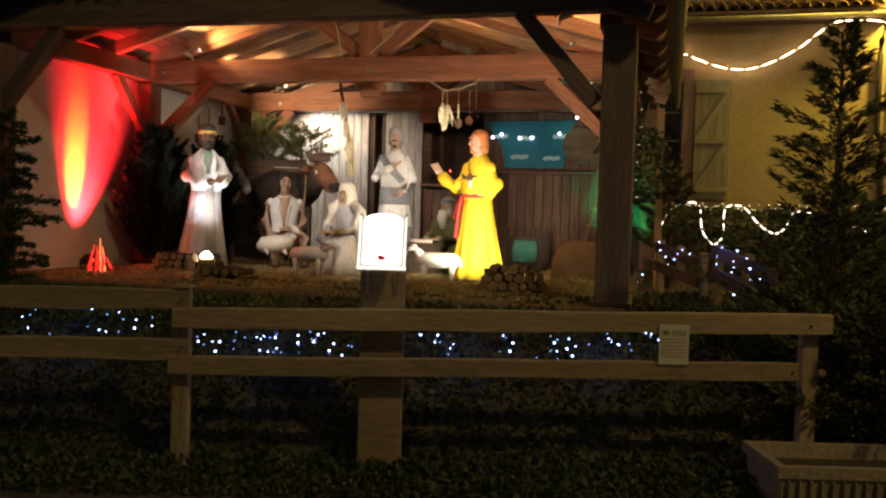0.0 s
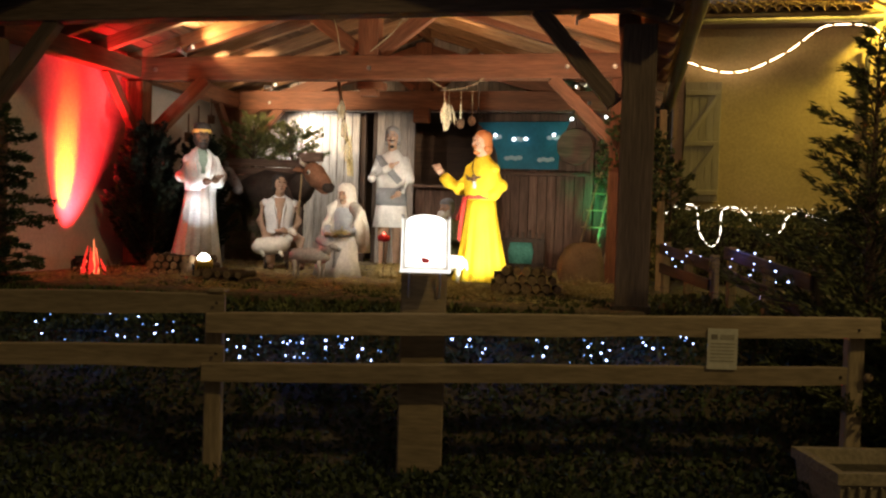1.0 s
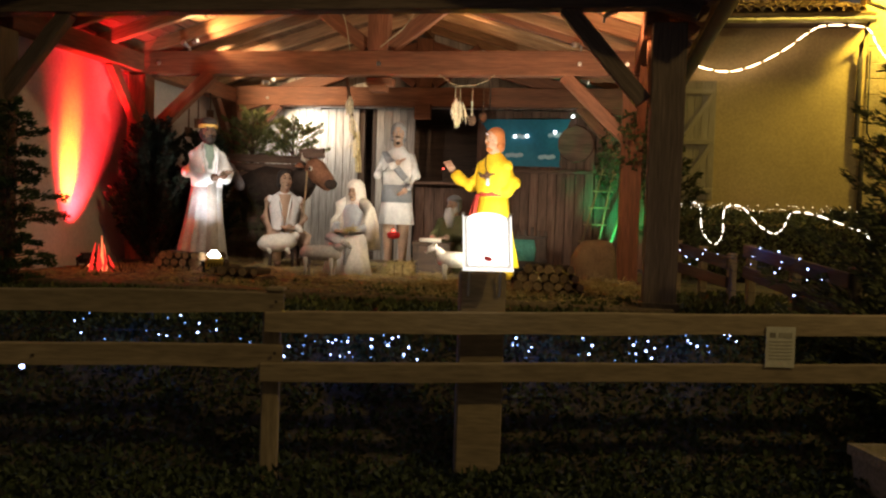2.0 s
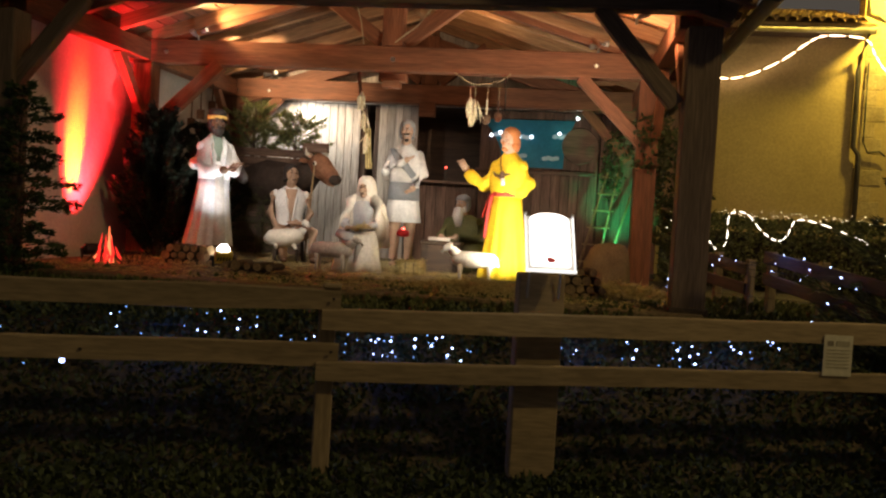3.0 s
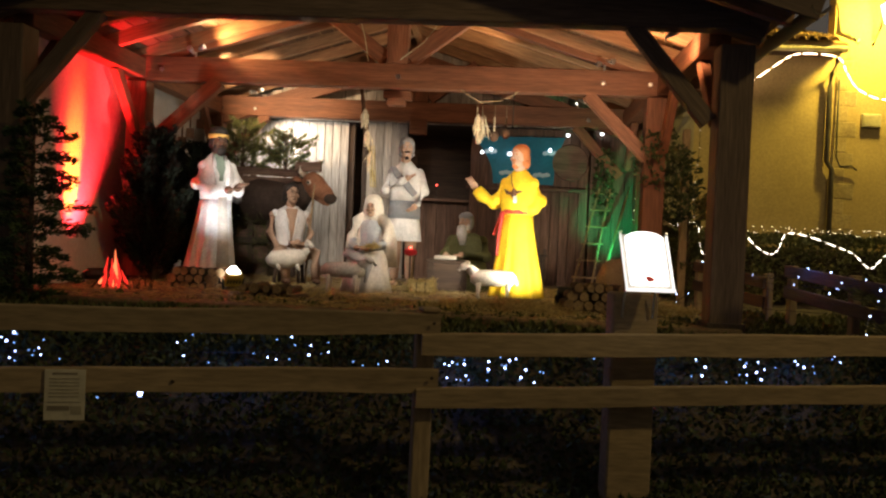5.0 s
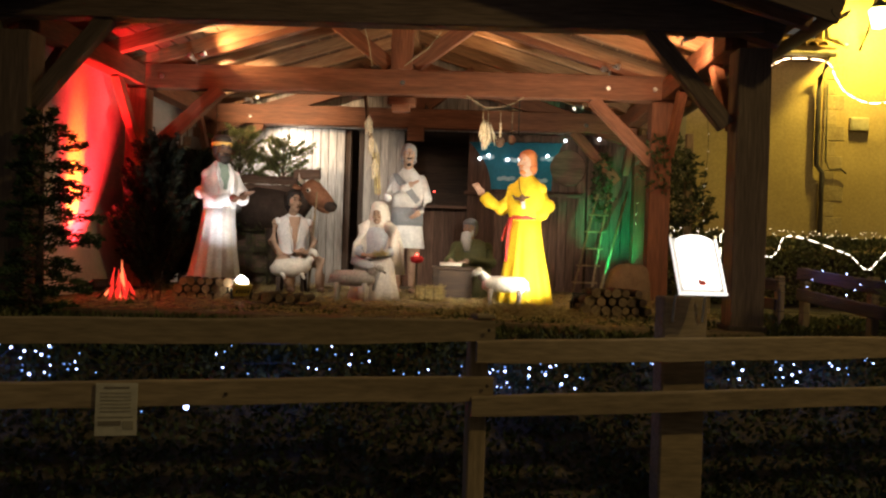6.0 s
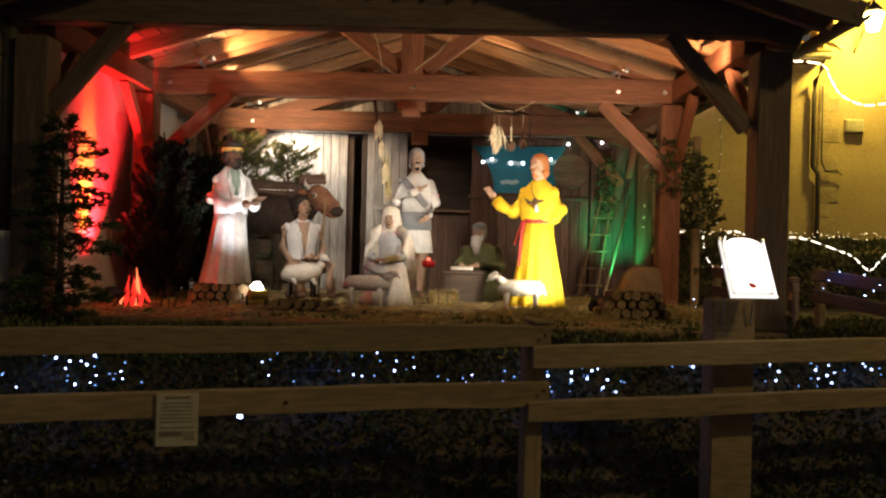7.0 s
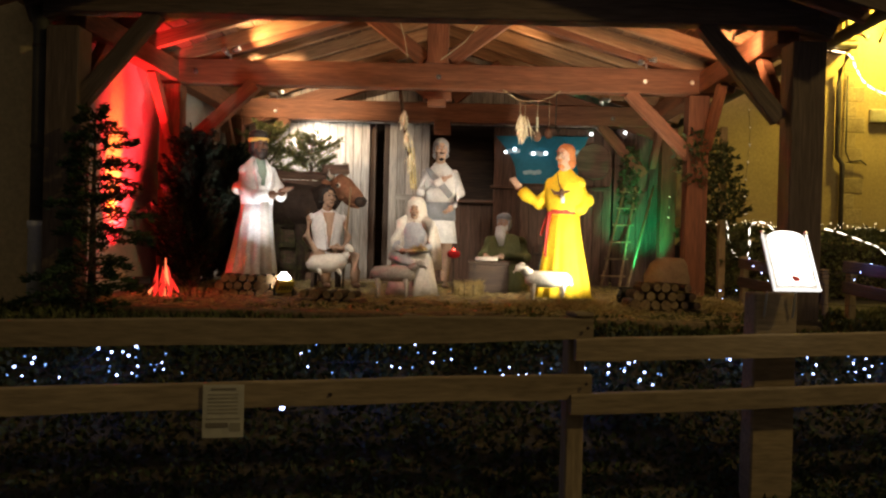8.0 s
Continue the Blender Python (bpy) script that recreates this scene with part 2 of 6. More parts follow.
def stick(name, p, q, w, h, material, parent, off=(0, 0, 0), roll=0, label="", bevel=0.008):
    """A squared timber from p to q; off: the parent's base."""
    o = Vector(off)
    p, q = Vector(p) - o, Vector(q) - o
    return part(name, box_mesh((q - p).length, w, h, material, bevel), None, parent, label, along(p, q, roll))


def tube(bm, pts, radii, n=10, mi=0, caps=True, flat=1.0):
    """A round limb through points, with a radius at each."""
    pts = [Vector(p) for p in pts]
    rings = []
    for i, p in enumerate(pts):
        d = (pts[min(i + 1, len(pts) - 1)] - pts[max(i - 1, 0)]).normalized()
        a = d.orthogonal().normalized() if abs(d.z) < 0.9 else Vector((1, 0, 0)).cross(d).normalized()
        b = d.cross(a)
        r = radii[i] if isinstance(radii, (list, tuple)) else radii
        rings.append([bm.verts.new(p + (a * math.cos(k * math.tau / n) + b * math.sin(k * math.tau / n) * flat) * r) for k in range(n)])
    for r0, r1 in zip(rings, rings[1:]):
        for k in range(n):
            f = bm.faces.new((r0[k], r0[(k + 1) % n], r1[(k + 1) % n], r1[k]))
            f.material_index = mi
    if caps:
        bm.faces.new(rings[0][::-1]).material_index = mi
        bm.faces.new(rings[-1]).material_index = mi
    return bm


def loft(bm, rings, n=24, mi=0, folds=0, depth=0.0, phase=0.0):
    """A skin over level rings (x, y, z, rx, ry), with vertical folds that deepen downwards."""
    top, low = rings[-1][2], rings[0][2]
    made = []
    for x, y, z, rx, ry in rings:
        k = (top - z) / max(top - low, 1e-6)
        ring = []
        for i in range(n):
            a = i * math.tau / n
            g = 1 + depth * k * (math.sin(folds * a + phase) + 0.4 * math.sin(folds * 1.7 * a + 2 * phase)) if folds else 1
            ring.append(bm.verts.new((x + rx * g * math.cos(a), y + ry * g * math.sin(a), z)))
        made.append(ring)
    for r0, r1 in zip(made, made[1:]):
        for i in range(n):
            bm.faces.new((r0[i], r0[(i + 1) % n], r1[(i + 1) % n], r1[i])).material_index = mi
    bm.faces.new(made[0][::-1]).material_index = mi
    bm.faces.new(made[-1]).material_index = mi
    return bm


def ball(bm, c, r, mi=0, u=14, v=9):
    got = bmesh.ops.create_uvsphere(bm, u_segments=u, v_segments=v, radius=1)["verts"]
    r = r if isinstance(r, (list, tuple)) else (r, r, r)
    bmesh.ops.scale(bm, vec=r, verts=got)
    bmesh.ops.translate(bm, vec=c, verts=got)
    for f in {f for x in got for f in x.link_faces}:
        f.material_index = mi
    return got


def quads(name, points, along_v, side_v, material):
    """Many small pointed blades: base points, their length vectors and half-width vectors."""
    p, d, s = (np.asarray(a, float) for a in (points, along_v, side_v))
    n = len(p)
    v = np.stack([p, p + d * 0.45 + s, p + d, p + d * 0.45 - s], 1).reshape(-1, 3)
    f = np.arange(n * 4).reshape(-1, 4)
    me = bpy.data.meshes.new(name)
    me.from_pydata(v.tolist(), [], f.tolist())
    me.materials.append(material)
    return me


def unit(a):
    return a / np.maximum(np.linalg.norm(a, axis=-1, keepdims=True), 1e-9)


# ---- ground --------------------------------------------------------------
def ground_height(x, y):
    """Street, then a planted bank that climbs to the raised yard."""
    k = min(1.0, max(0.0, (y - 5.35) / 1.15))
    k = k * k * (3 - 2 * k)
    n = 0.05 * noise.noise(Vector((x * 0.9, y * 0.9, 0))) + 0.025 * noise.noise(Vector((x * 3, y * 3, 4)))
    return k * (0.80 + n) + (1 - k) * 0.06


def build_ground():
    bm = bmesh.new()
    xs = [-400, -60, -20, -12] + [-9 + 0.3 * i for i in range(75)] + [15, 22, 60, 400]
    ys = [4.62, 4.85, 5.05] + [5.3 + 0.12 * i for i in range(14)] + [7.0 + 0.4 * i for i in range(30)] + [20, 26, 60, 500]
    grid = [[bm.verts.new((x, y, ground_height(x, y))) for x in xs] for y in ys]
    for r0, r1 in zip(grid, grid[1:]):
        for i in range(len(xs) - 1):
            bm.faces.new((r0[i], r0[i + 1], r1[i + 1], r1[i]))
    solo("ground", bm, M_SOIL, "dark bare soil of the raised planted yard", "ground", local=False, kind="structure", smooth=True)
    bm = bmesh.new()
    for y0, y1 in ((-400, -30), (-30, 4.52)):
        v = [bm.verts.new(p) for p in ((-400, y0, 0), (400, y0, 0), (400, y1, 0), (-400, y1, 0))]
        bm.faces.new(v)
    solo("road", bm, M_ASPHALT, "worn dark asphalt street in front of the fence", "road", local=False, kind="structure")
    kerb = thing("kerb", "dull concrete kerb along the foot of the bank", "kerb", (0, 4.56, -0.03), 0, False, kind="structure")
    for i in range(-7, 8):
        part("kerb_stone", box_mesh(0.985, 0.18, 0.16, M_KERB, 0.015), None, kerb, m=pose(i, 0, 0.0, 0, 0, random.uniform(-0.3, 0.3)))
    bm = box_bm(6.9, 6.6, 0.1, 0.02, (0, 0, -0.05))
    solo("floor", bm, M_FLOORM, "trodden earth floor of the shelter strewn with straw", "floor", (-3.8, 10.95, FLOOR), kind="structure")


build_ground()

# ---- the timber shelter --------------------------------------------------
UL, UR, UC = -7.05, -0.58, -3.82         # left and right posts, ridge
VF, VA, VB = 7.92, 10.75, 13.72          # front, middle and rear truss
PLATE, SLOPE = 3.64, 0.31


def roof_z(u):
    return PLATE + 0.10 + (3.25 - abs(u - UC)) * SLOPE


def build_shelter():
    o = (UC, 10.8, FLOOR)
    sh = thing("timber_shelter", "open brown timber shelter with gabled roof and braced trusses", "shelter", o)

    def t(name, p, q, w, h, m=None, roll=0, label=""):
        m = m or (M_OUTER if max(p[1], q[1]) < VF + 0.1 else M_BEAM)
        return stick(name, p, q, w, h, m, sh, o, roll, label)

    for v, w in ((VF, 0.29), (VA, 0.25), (VB, 0.24)):
        for u in (UL, UR + (0.10 if v == VF else -0.09 if v == VA else 0.26)):
            t("post", (u, v, FLOOR - 0.06), (u, v, PLATE - 0.29), w, w)
            bm = box_bm(w + 0.05, w + 0.05, 0.07, 0.01)
            part("post_base", bm, M_IRON, sh, m=Matrix.Translation(Vector((u, v, FLOOR + 0.01)) - Vector(o)))
        low = PLATE - 0.28 + (0.13 if v == VF else 0.0)
        t("tie_beam", (UL - 0.2, v, low + 0.15), (UR + 0.2, v, low + 0.15), 0.2, 0.30)
        t("king_post", (UC, v, low + 0.302), (UC, v, roof_z(UC) - 0.32), 0.22, 0.26)
        for s in (-1, 1):
            drop = 0.44 if v == VB else 0.14
            t("strut", (UC + s * 0.14, v, low + 0.36), (UC + s * 0.88, v, roof_z(UC + 0.88) - 0.20), 0.12, 0.18)
            t("principal_rafter", (UC + s * 0.02, v, roof_z(UC) - drop), (UC + s * 3.60, v, roof_z(UC + 3.60) - drop), 0.14, 0.22)
            u = UL if s < 0 else UR
            if v == VA:
                t("brace", (-6.90, v - 0.05, 2.55), (-6.03, v - 0.05, low + 0.01), 0.13, 0.17) if s < 0 else t("brace", (-0.72, v - 0.03, 2.60), (-1.50, v - 0.03, low + 0.01), 0.12, 0.15)
            else:
                t("brace", (u - s * 0.10, v - 0.01, 2.68 if v == VF else 2.62), (u - s * 0.80, v - 0.01, low + 0.02), 0.12, 0.15)
    for u in (UL, UR):
        t("wall_plate", (u, VF + 0.11, PLATE - 0.14), (u, VA - 0.11, PLATE - 0.14), 0.2, 0.24)
        t("wall_plate", (u, VA + 0.11, PLATE - 0.14), (u, VB - 0.11, PLATE - 0.14), 0.2, 0.24)
        t("brace", (u, VA - 0.1, 2.7), (u, VA - 0.75, PLATE - 0.24), 0.10, 0.13)
        t("brace", (u, VF + 0.14, 2.7), (u, VF + 0.8, PLATE - 0.24), 0.10, 0.13)
        t("brace", (u, VB - 0.1, 2.75), (u, VB - 0.7, PLATE - 0.24), 0.10, 0.13)
    # hanging corbel block under the middle tie beam and on the rear one
    t("corbel", (UC - 0.17, VA + 0.12, 3.30), (UC + 0.17, VA + 0.12, 3.30), 0.2, 0.10)
    t("corbel", (UC - 0.13, VB - 0.13, 3.27), (UC + 0.13, VB - 0.13, 3.27), 0.12, 0.24)
    t("corbel", (UC - 0.11, VA + 0.02, 3.205), (UC + 0.11, VA + 0.02, 3.205), 0.16, 0.09)
    # purlins and common rafters
    for s in (-1, 1):
        for k in range(9):
            v = VF - 0.42 + k * 0.80
            t("rafter", (UC + s * 0.01, v, roof_z(UC) - 0.085), (UC + s * 3.70, v, roof_z(UC + 3.70) - 0.085), 0.085, 0.16, M_RAFTER)
        for k in range(20):
            d = 0.10 + k * 0.184
            u = UC + s * d
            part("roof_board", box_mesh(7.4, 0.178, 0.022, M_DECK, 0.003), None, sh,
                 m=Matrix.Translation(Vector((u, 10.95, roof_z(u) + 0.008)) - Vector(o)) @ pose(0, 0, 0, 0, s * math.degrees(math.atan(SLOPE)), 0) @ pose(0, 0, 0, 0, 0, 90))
        # tiled upper skin
        bm = box_bm(3.97, 7.5, 0.07, 0.01)
        part("roof_covering", bm, M_TILE, sh, "weathered clay tile roof covering",
             Matrix.Translation(Vector((UC + s * 1.90, 10.95, roof_z(UC + 1.90) + 0.075)) - Vector(o)) @ pose(0, 0, 0, 0, s * math.degrees(math.atan(SLOPE)), 0))
        # barge board and fascia
        t("barge_board", (UC, VF - 0.70, roof_z(UC) - 0.03), (UC + s * 3.84, VF - 0.70, roof_z(UC + 3.84) - 0.03), 0.03, 0.22, M_DARKWOOD)
    t("ridge_beam", (UC, VF - 0.5, roof_z(UC) - 0.16), (UC, VB + 0.6, roof_z(UC) - 0.16), 0.10, 0.16, M_RAFTER)
    # front gable boarding above the tie beam
    for k in range(28):
        u = UL + 0.12 + k * 0.232
        z1 = roof_z(u) - 0.12
        t("gable_board", (u, VF - 0.13, PLATE + 0.16), (u, VF - 0.13, max(z1, PLATE + 0.3)), 0.022, 0.226, M_DARKWOOD, 90)
    # slack wires round the king post
    for pts in (((-4.28, VA - 0.12, 4.15), (-4.22, VA - 0.12, 3.95), (-4.17, VA - 0.12, 3.67)), ((-3.78, VA - 0.12, 3.70), (-3.5, VA - 0.12, 3.92), (-3.35, VA - 0.12, 4.12))):
        bm = bmesh.new()
        tube(bm, [Vector(q) - Vector(o) for q in pts], 0.006, 6)
        part("wire", bm, M_PIPE, sh, "thin pale wire")
    # gutter along the open side
    bm = bmesh.new()
    ring = [(0.075 * math.cos(a), 0.075 * math.sin(a)) for a in [math.pi + i * math.pi / 10 for i in range(11)]]
    ring += [(0.068 * math.cos(a), 0.068 * math.sin(a)) for a in [math.tau - i * math.pi / 10 for i in range(11)]]
    ends = [[bm.verts.new((x, y, z)) for x, z in ring] for y in (-3.75, 3.75)]
    for i in range(22):
        bm.faces.new((ends[0][i], ends[0][(i + 1) % 22], ends[1][(i + 1) % 22], ends[1][i]))
    for e in ends:
        for i in range(10):
            bm.faces.new((e[i], e[i + 1], e[20 - i], e[21 - i]))
    part("gutter", bm, M_ZINC, sh, "dark zinc half-round gutter", Matrix.Translation(Vector((UR + 0.585, 10.95, roof_z(UC + 3.82) - 0.02)) - Vector(o)), True)
    # coach bolts on the beam faces
    bolt = bmesh.new()
    bmesh.ops.create_cone(bolt, cap_ends=True, segments=12, radius1=0.028, radius2=0.022, depth=0.016)
    bolt = to_mesh("bolt", bolt, M_CHROME)
    for u in (UC + 0.02, -1.32, -0.76, -6.75):
        part("bolt", bolt, None, sh, m=Matrix.Translation(Vector((u, VA - 0.107, 3.50)) - Vector(o)) @ pose(0, 0, 0, 90))
    for u in (-6.42, -6.95, -1.2):
        part("bolt", bolt, None, sh, m=Matrix.Translation(Vector((u, VB - 0.107, 3.47)) - Vector(o)) @ pose(0, 0, 0, 90))
    return sh


build_shelter()


# ---- walls of the shelter ------------------------------------------------
def plank_wall(name, label, u0, u1, z0, z1, v, material, width, top=None, lean=0.0):
    o = ((u0 + u1) / 2, v, z0)
    w = thing(name, label, "plank wall", o, kind="structure")
    n = max(1, round((u1 - u0) / width))
    step = (u1 - u0) / n
    for i in range(n):
        u = u0 + (i + 0.5) * step
        zt = (top(u) if top else z1) + random.uniform(-0.012, 0.004)
        stick("plank", (u, v + random.uniform(-0.006, 0.006), z0), (u + lean, v, zt), step - 0.008, 0.026, material, w, o, 90, bevel=0.004)
    return w


VW = 14.05
plank_wall("wall_rear_grey", "pale weathered grey plank wall at the back", -6.93, -4.98, FLOOR, 3.36, VW, M_GREY, 0.13)
plank_wall("wall_rear_grey_door", "pale grey plank door leaf standing ajar", -4.66, -4.02, FLOOR, 3.36, VW - 0.05, M_GREY, 0.125)
plank_wall("wall_rear_dado", "low brown plank wall under the dark opening", -4.0, -3.02, FLOOR, 2.14, VW, M_BROWN, 0.16)
plank_wall("wall_rear_brown", "dark brown plank wall at the back", -3.0, -1.12, FLOOR, 3.36, VW, M_BROWN, 0.15)
plank_wall("wall_rear_corner", "brown plank wall of the rear corner in green light", -1.10, -0.38, FLOOR, 3.36, VW - 0.06, M_BROWN, 0.165)
plank_wall("wall_gable_rear", "grey boarded rear gable above the tie beam", -7.15, -0.45, 3.38, 4.0, VW + 0.08, M_GREY, 0.17, lambda u: max(3.45, roof_z(u) - 0.06))
# dark posts added where the door gap opens on an unlit interior
w = thing("door_gap_posts", "added dark timber posts that fill most of the unlit door gap", "door frame", (-4.82, VW + 0.1, FLOOR), kind="structure")
stick("jamb", (-4.93, VW + 0.06, FLOOR), (-4.93, VW + 0.06, 3.36), 0.07, 0.10, M_DARKWOOD, w, (-4.82, VW + 0.1, FLOOR))
stick("jamb", (-4.70, VW + 0.06, FLOOR), (-4.70, VW + 0.06, 3.36), 0.07, 0.10, M_DARKWOOD, w, (-4.82, VW + 0.1, FLOOR))
stick("rail", (-4.55, VW - 0.09, 2.2), (-4.1, VW - 0.09, 2.2), 0.02, 0.09, M_GREY, w, (-4.82, VW + 0.1, FLOOR))
# added dark sheet, gives the openings the darkness of an unlit interior
solo("wall_back_room", box_bm(7.0, 0.12, 3.6, 0.0, (0, 0, 1.8)), M_DARKWOOD, "near-black backing that stands for the unlit back room", "wall", (-3.8, 15.3, FLOOR), kind="structure")
solo("trim_sill", box_bm(1.0, 0.22, 0.04, 0.006), M_BROWN, "brown board sill of the dark opening", "sill", (-3.5, VW - 0.1, 2.16), kind="structure")
solo("trim_ledge", box_bm(1.9, 0.10, 0.05, 0.006), M_BROWN, "brown ledge under the blue panel", "ledge", (-2.1, VW - 0.075, 2.40), kind="structure")

# masonry wall on the closed side, with its coping
solo("wall_left", box_bm(0.3, 6.1, 2.62, 0.01, (-0.15, 0.4, 1.31)), M_PLASTER, "white rendered masonry wall beside the shelter", "wall", (-7.27, 11.15, FLOOR - 0.05), kind="structure")
cop = thing("wall_coping", "pale boards along the top of the rendered wall", "coping", (-7.3, 11.15, 3.46), kind="structure")
for i in range(5):
    part("board", box_mesh(1.20, 0.36, 0.035, M_GREY, 0.005), None, cop, m=pose(-0.1, -2.04 + i * 1.22, 0.015, 0, 0, 90))
solo("wall_left_house", box_bm(6.0, 0.3, 6.0, 0.01, (-3.0, 0, 3.0)), M_OCHRE, "yellow rendered wall of the neighbouring house", "house wall", (-7.38, 8.33, 0.3), kind="structure")


# ---- the house behind ----------------------------------------------------
def build_house():
    o = (2.0, 16.4, 0.75)
    h = thing("house", "yellow rendered village house with tiled roof lit by a lantern", "house", o)

    def at(u, v, z):
        return Matrix.Translation(Vector((u, v, z)) - Vector(o))

    # wall with a window opening, u -0.30..0.16, z 2.1..4.2
    for u0, u1, z0, z1 in ((-9.0, -0.75, 0.75, 5.2), (0.17, 3.42, 0.75, 5.2), (-0.75, 0.17, 0.75, 2.05), (-0.75, 0.17, 4.2, 5.2)):
        part("wall", box_bm(u1 - u0, 0.35, z1 - z0), M_OCHRE, h, m=at((u0 + u1) / 2, 16.55, (z0 + z1) / 2))
    part("wall", box_bm(5.9, 0.35, 6.5), M_OCHRE, h, "yellow rendered wall of the taller wing", at(6.372, 16.58, 4.0))
    # quoin stones at the joint of the two wings
    for i in range(13):
        w = random.uniform(0.36, 0.44) if i % 2 else random.uniform(0.22, 0.30)
        part("quoin_stone", box_mesh(round(w, 2), 0.10, 0.275, M_STONE, 0.010), None, h, m=at(3.47 + w / 2, 16.447 + random.uniform(-.003, .003), 1.9 + i * 0.28))
    win = part("window", box_bm(0.84, 0.03, 2.15), M_GLASS, h, "dark window panes", at(-0.29, 16.6, 3.125))
    for u in (-0.70, -0.29, 0.12):
        stick("frame", (u, 16.57, 2.05), (u, 16.57, 4.2), 0.05, 0.05, M_SHUTTER, win, (-0.29, 16.6, 3.125))
    for z in (2.1, 2.62, 3.15, 3.66, 4.15):
        stick("glazing_bar", (-0.72, 16.565, z), (0.13, 16.565, z), 0.04, 0.03, M_SHUTTER, win, (-0.29, 16.6, 3.125))
    sur = part("window_surround", box_bm(0.18, 0.06, 2.3, 0.008), M_SURROUND, h, "pinkish painted window surround", at(0.24, 16.36, 3.12))
    stick("lintel", (-0.9, 16.36, 4.34), (0.33, 16.36, 4.34), 0.06, 0.16, M_SURROUND, sur, (0.24, 16.36, 3.12))
    # open shutter against the wall, ledged and braced
    shut = part("shutter", box_bm(0.62, 0.03, 2.14, 0.004), M_SHUTTER, h, "open pale plank shutter with Z braces", at(0.66, 16.34, 3.15))
    so = (0.66, 16.34, 3.15)
    for i in range(5):
        stick("board", (0.66 - 0.248 + i * 0.124, 16.315, 2.09), (0.66 - 0.248 + i * 0.124, 16.315, 4.21), 0.118, 0.02, M_SHUTTER, shut, so, 90, bevel=0.004)
    for z in (4.02, 3.12, 2.25):
        stick("ledge", (0.36, 16.29, z), (0.96, 16.29, z), 0.025, 0.09, M_SHUTTER, shut, so)
    for z in (2.30, 3.17):
        stick("brace", (0.40, 16.288, z), (0.92, 16.288, z + 0.80), 0.022, 0.08, M_SHUTTER, shut, so)
    # eave: rafter board, gutter, canal tiles
    part("eave_board", box_bm(12.6, 0.55, 0.07, 0.01), M_DARKWOOD, h, "dark boarded eave", at(-2.85, 16.15, 5.20))
    bm = bmesh.new()
    tube(bm, [(-6.3, 0, 0), (6.3, 0, 0)], 0.065, 12)
    part("gutter", bm, M_ZINC, h, "dark zinc gutter", at(-2.85, 15.86, 5.20), True)
    bm = bmesh.new()
    n = 8
    r0 = [bm.verts.new((0.088 * math.cos(a), -0.21, 0.088 * math.sin(a))) for a in [i * math.pi / n for i in range(n + 1)]]
    r1 = [bm.verts.new((0.072 * math.cos(a), 0.21, 0.072 * math.sin(a))) for a in [i * math.pi / n for i in range(n + 1)]]
    r2 = [bm.verts.new((0.076 * math.cos(a), -0.21, 0.076 * math.sin(a))) for a in [i * math.pi / n for i in range(n + 1)]]
    for i in range(n):
        bm.faces.new((r0[i], r0[i + 1], r1[i + 1], r1[i]))
        bm.faces.new((r0[i + 1], r0[i], r2[i], r2[i + 1]))
    tile = to_mesh("tile", bm, M_TILE, True)
    roof = part("roof", box_bm(12.6, 3.2, 0.05), M_TILE, h, "clay canal tile roof", at(-2.85, 17.35, 5.74) @ pose(0, 0, 0, 17))
    for row in range(7):
        for col in range(21):
            u = -0.6 + col * 0.19
            part("tile", tile, None, roof, m=Matrix.Translation((u + 2.85, -1.45 + row * 0.36, 0.045 + 0.012 * (row % 2))) @ pose(0, 0, 0, -3 + random.uniform(-1.5, 1.5), random.uniform(-4, 4), random.uniform(-2, 2)))
    # down pipe with its swan neck, cables and meter box
    bm = bmesh.new()
    tube(bm, [(3.34, 15.86, 5.17), (3.34, 15.95, 5.02), (3.34, 16.25, 4.82), (3.34, 16.28, 4.6), (3.34, 16.28, 3.25), (3.44, 16.28, 3.12), (3.44, 16.28, 0.8)], 0.045, 10)
    bmesh.ops.translate(bm, vec=-Vector(o), verts=bm.verts)
    part("down_pipe", bm, M_ZINC, h, "dark down pipe", smooth=True)
    bm = bmesh.new()
    tube(bm, [(3.52, 16.35, 4.75), (3.52, 16.33, 3.35), (3.6, 16.33, 3.18), (3.8, 16.33, 3.2), (3.9, 16.33, 3.12)], 0.014, 6)
    bmesh.ops.translate(bm, vec=-Vector(o), verts=bm.verts)
    part("cable", bm, M_BLACK, h, smooth=True)
    mb = part("meter_box", box_bm(0.34, 0.12, 0.25, 0.015), M_PIPE, h, "beige wall meter box", at(4.12, 16.38, 4.03))
    part("lid", box_bm(0.30, 0.012, 0.20, 0.004), M_PIPE, mb, m=Matrix.Translation((0, -0.066, -0.01)))
    bm = bmesh.new()
    tube(bm, [(3.62, 15.8, 5.32), (3.5, 15.9, 5.42), (3.42, 16.2, 5.55), (3.42, 16.4, 6.4)], 0.05, 10)
    bmesh.ops.translate(bm, vec=-Vector(o), verts=bm.verts)
    part("roof_pipe", bm, M_PIPE, h, "pale bent rainwater pipe", smooth=True)
    return h


build_house()


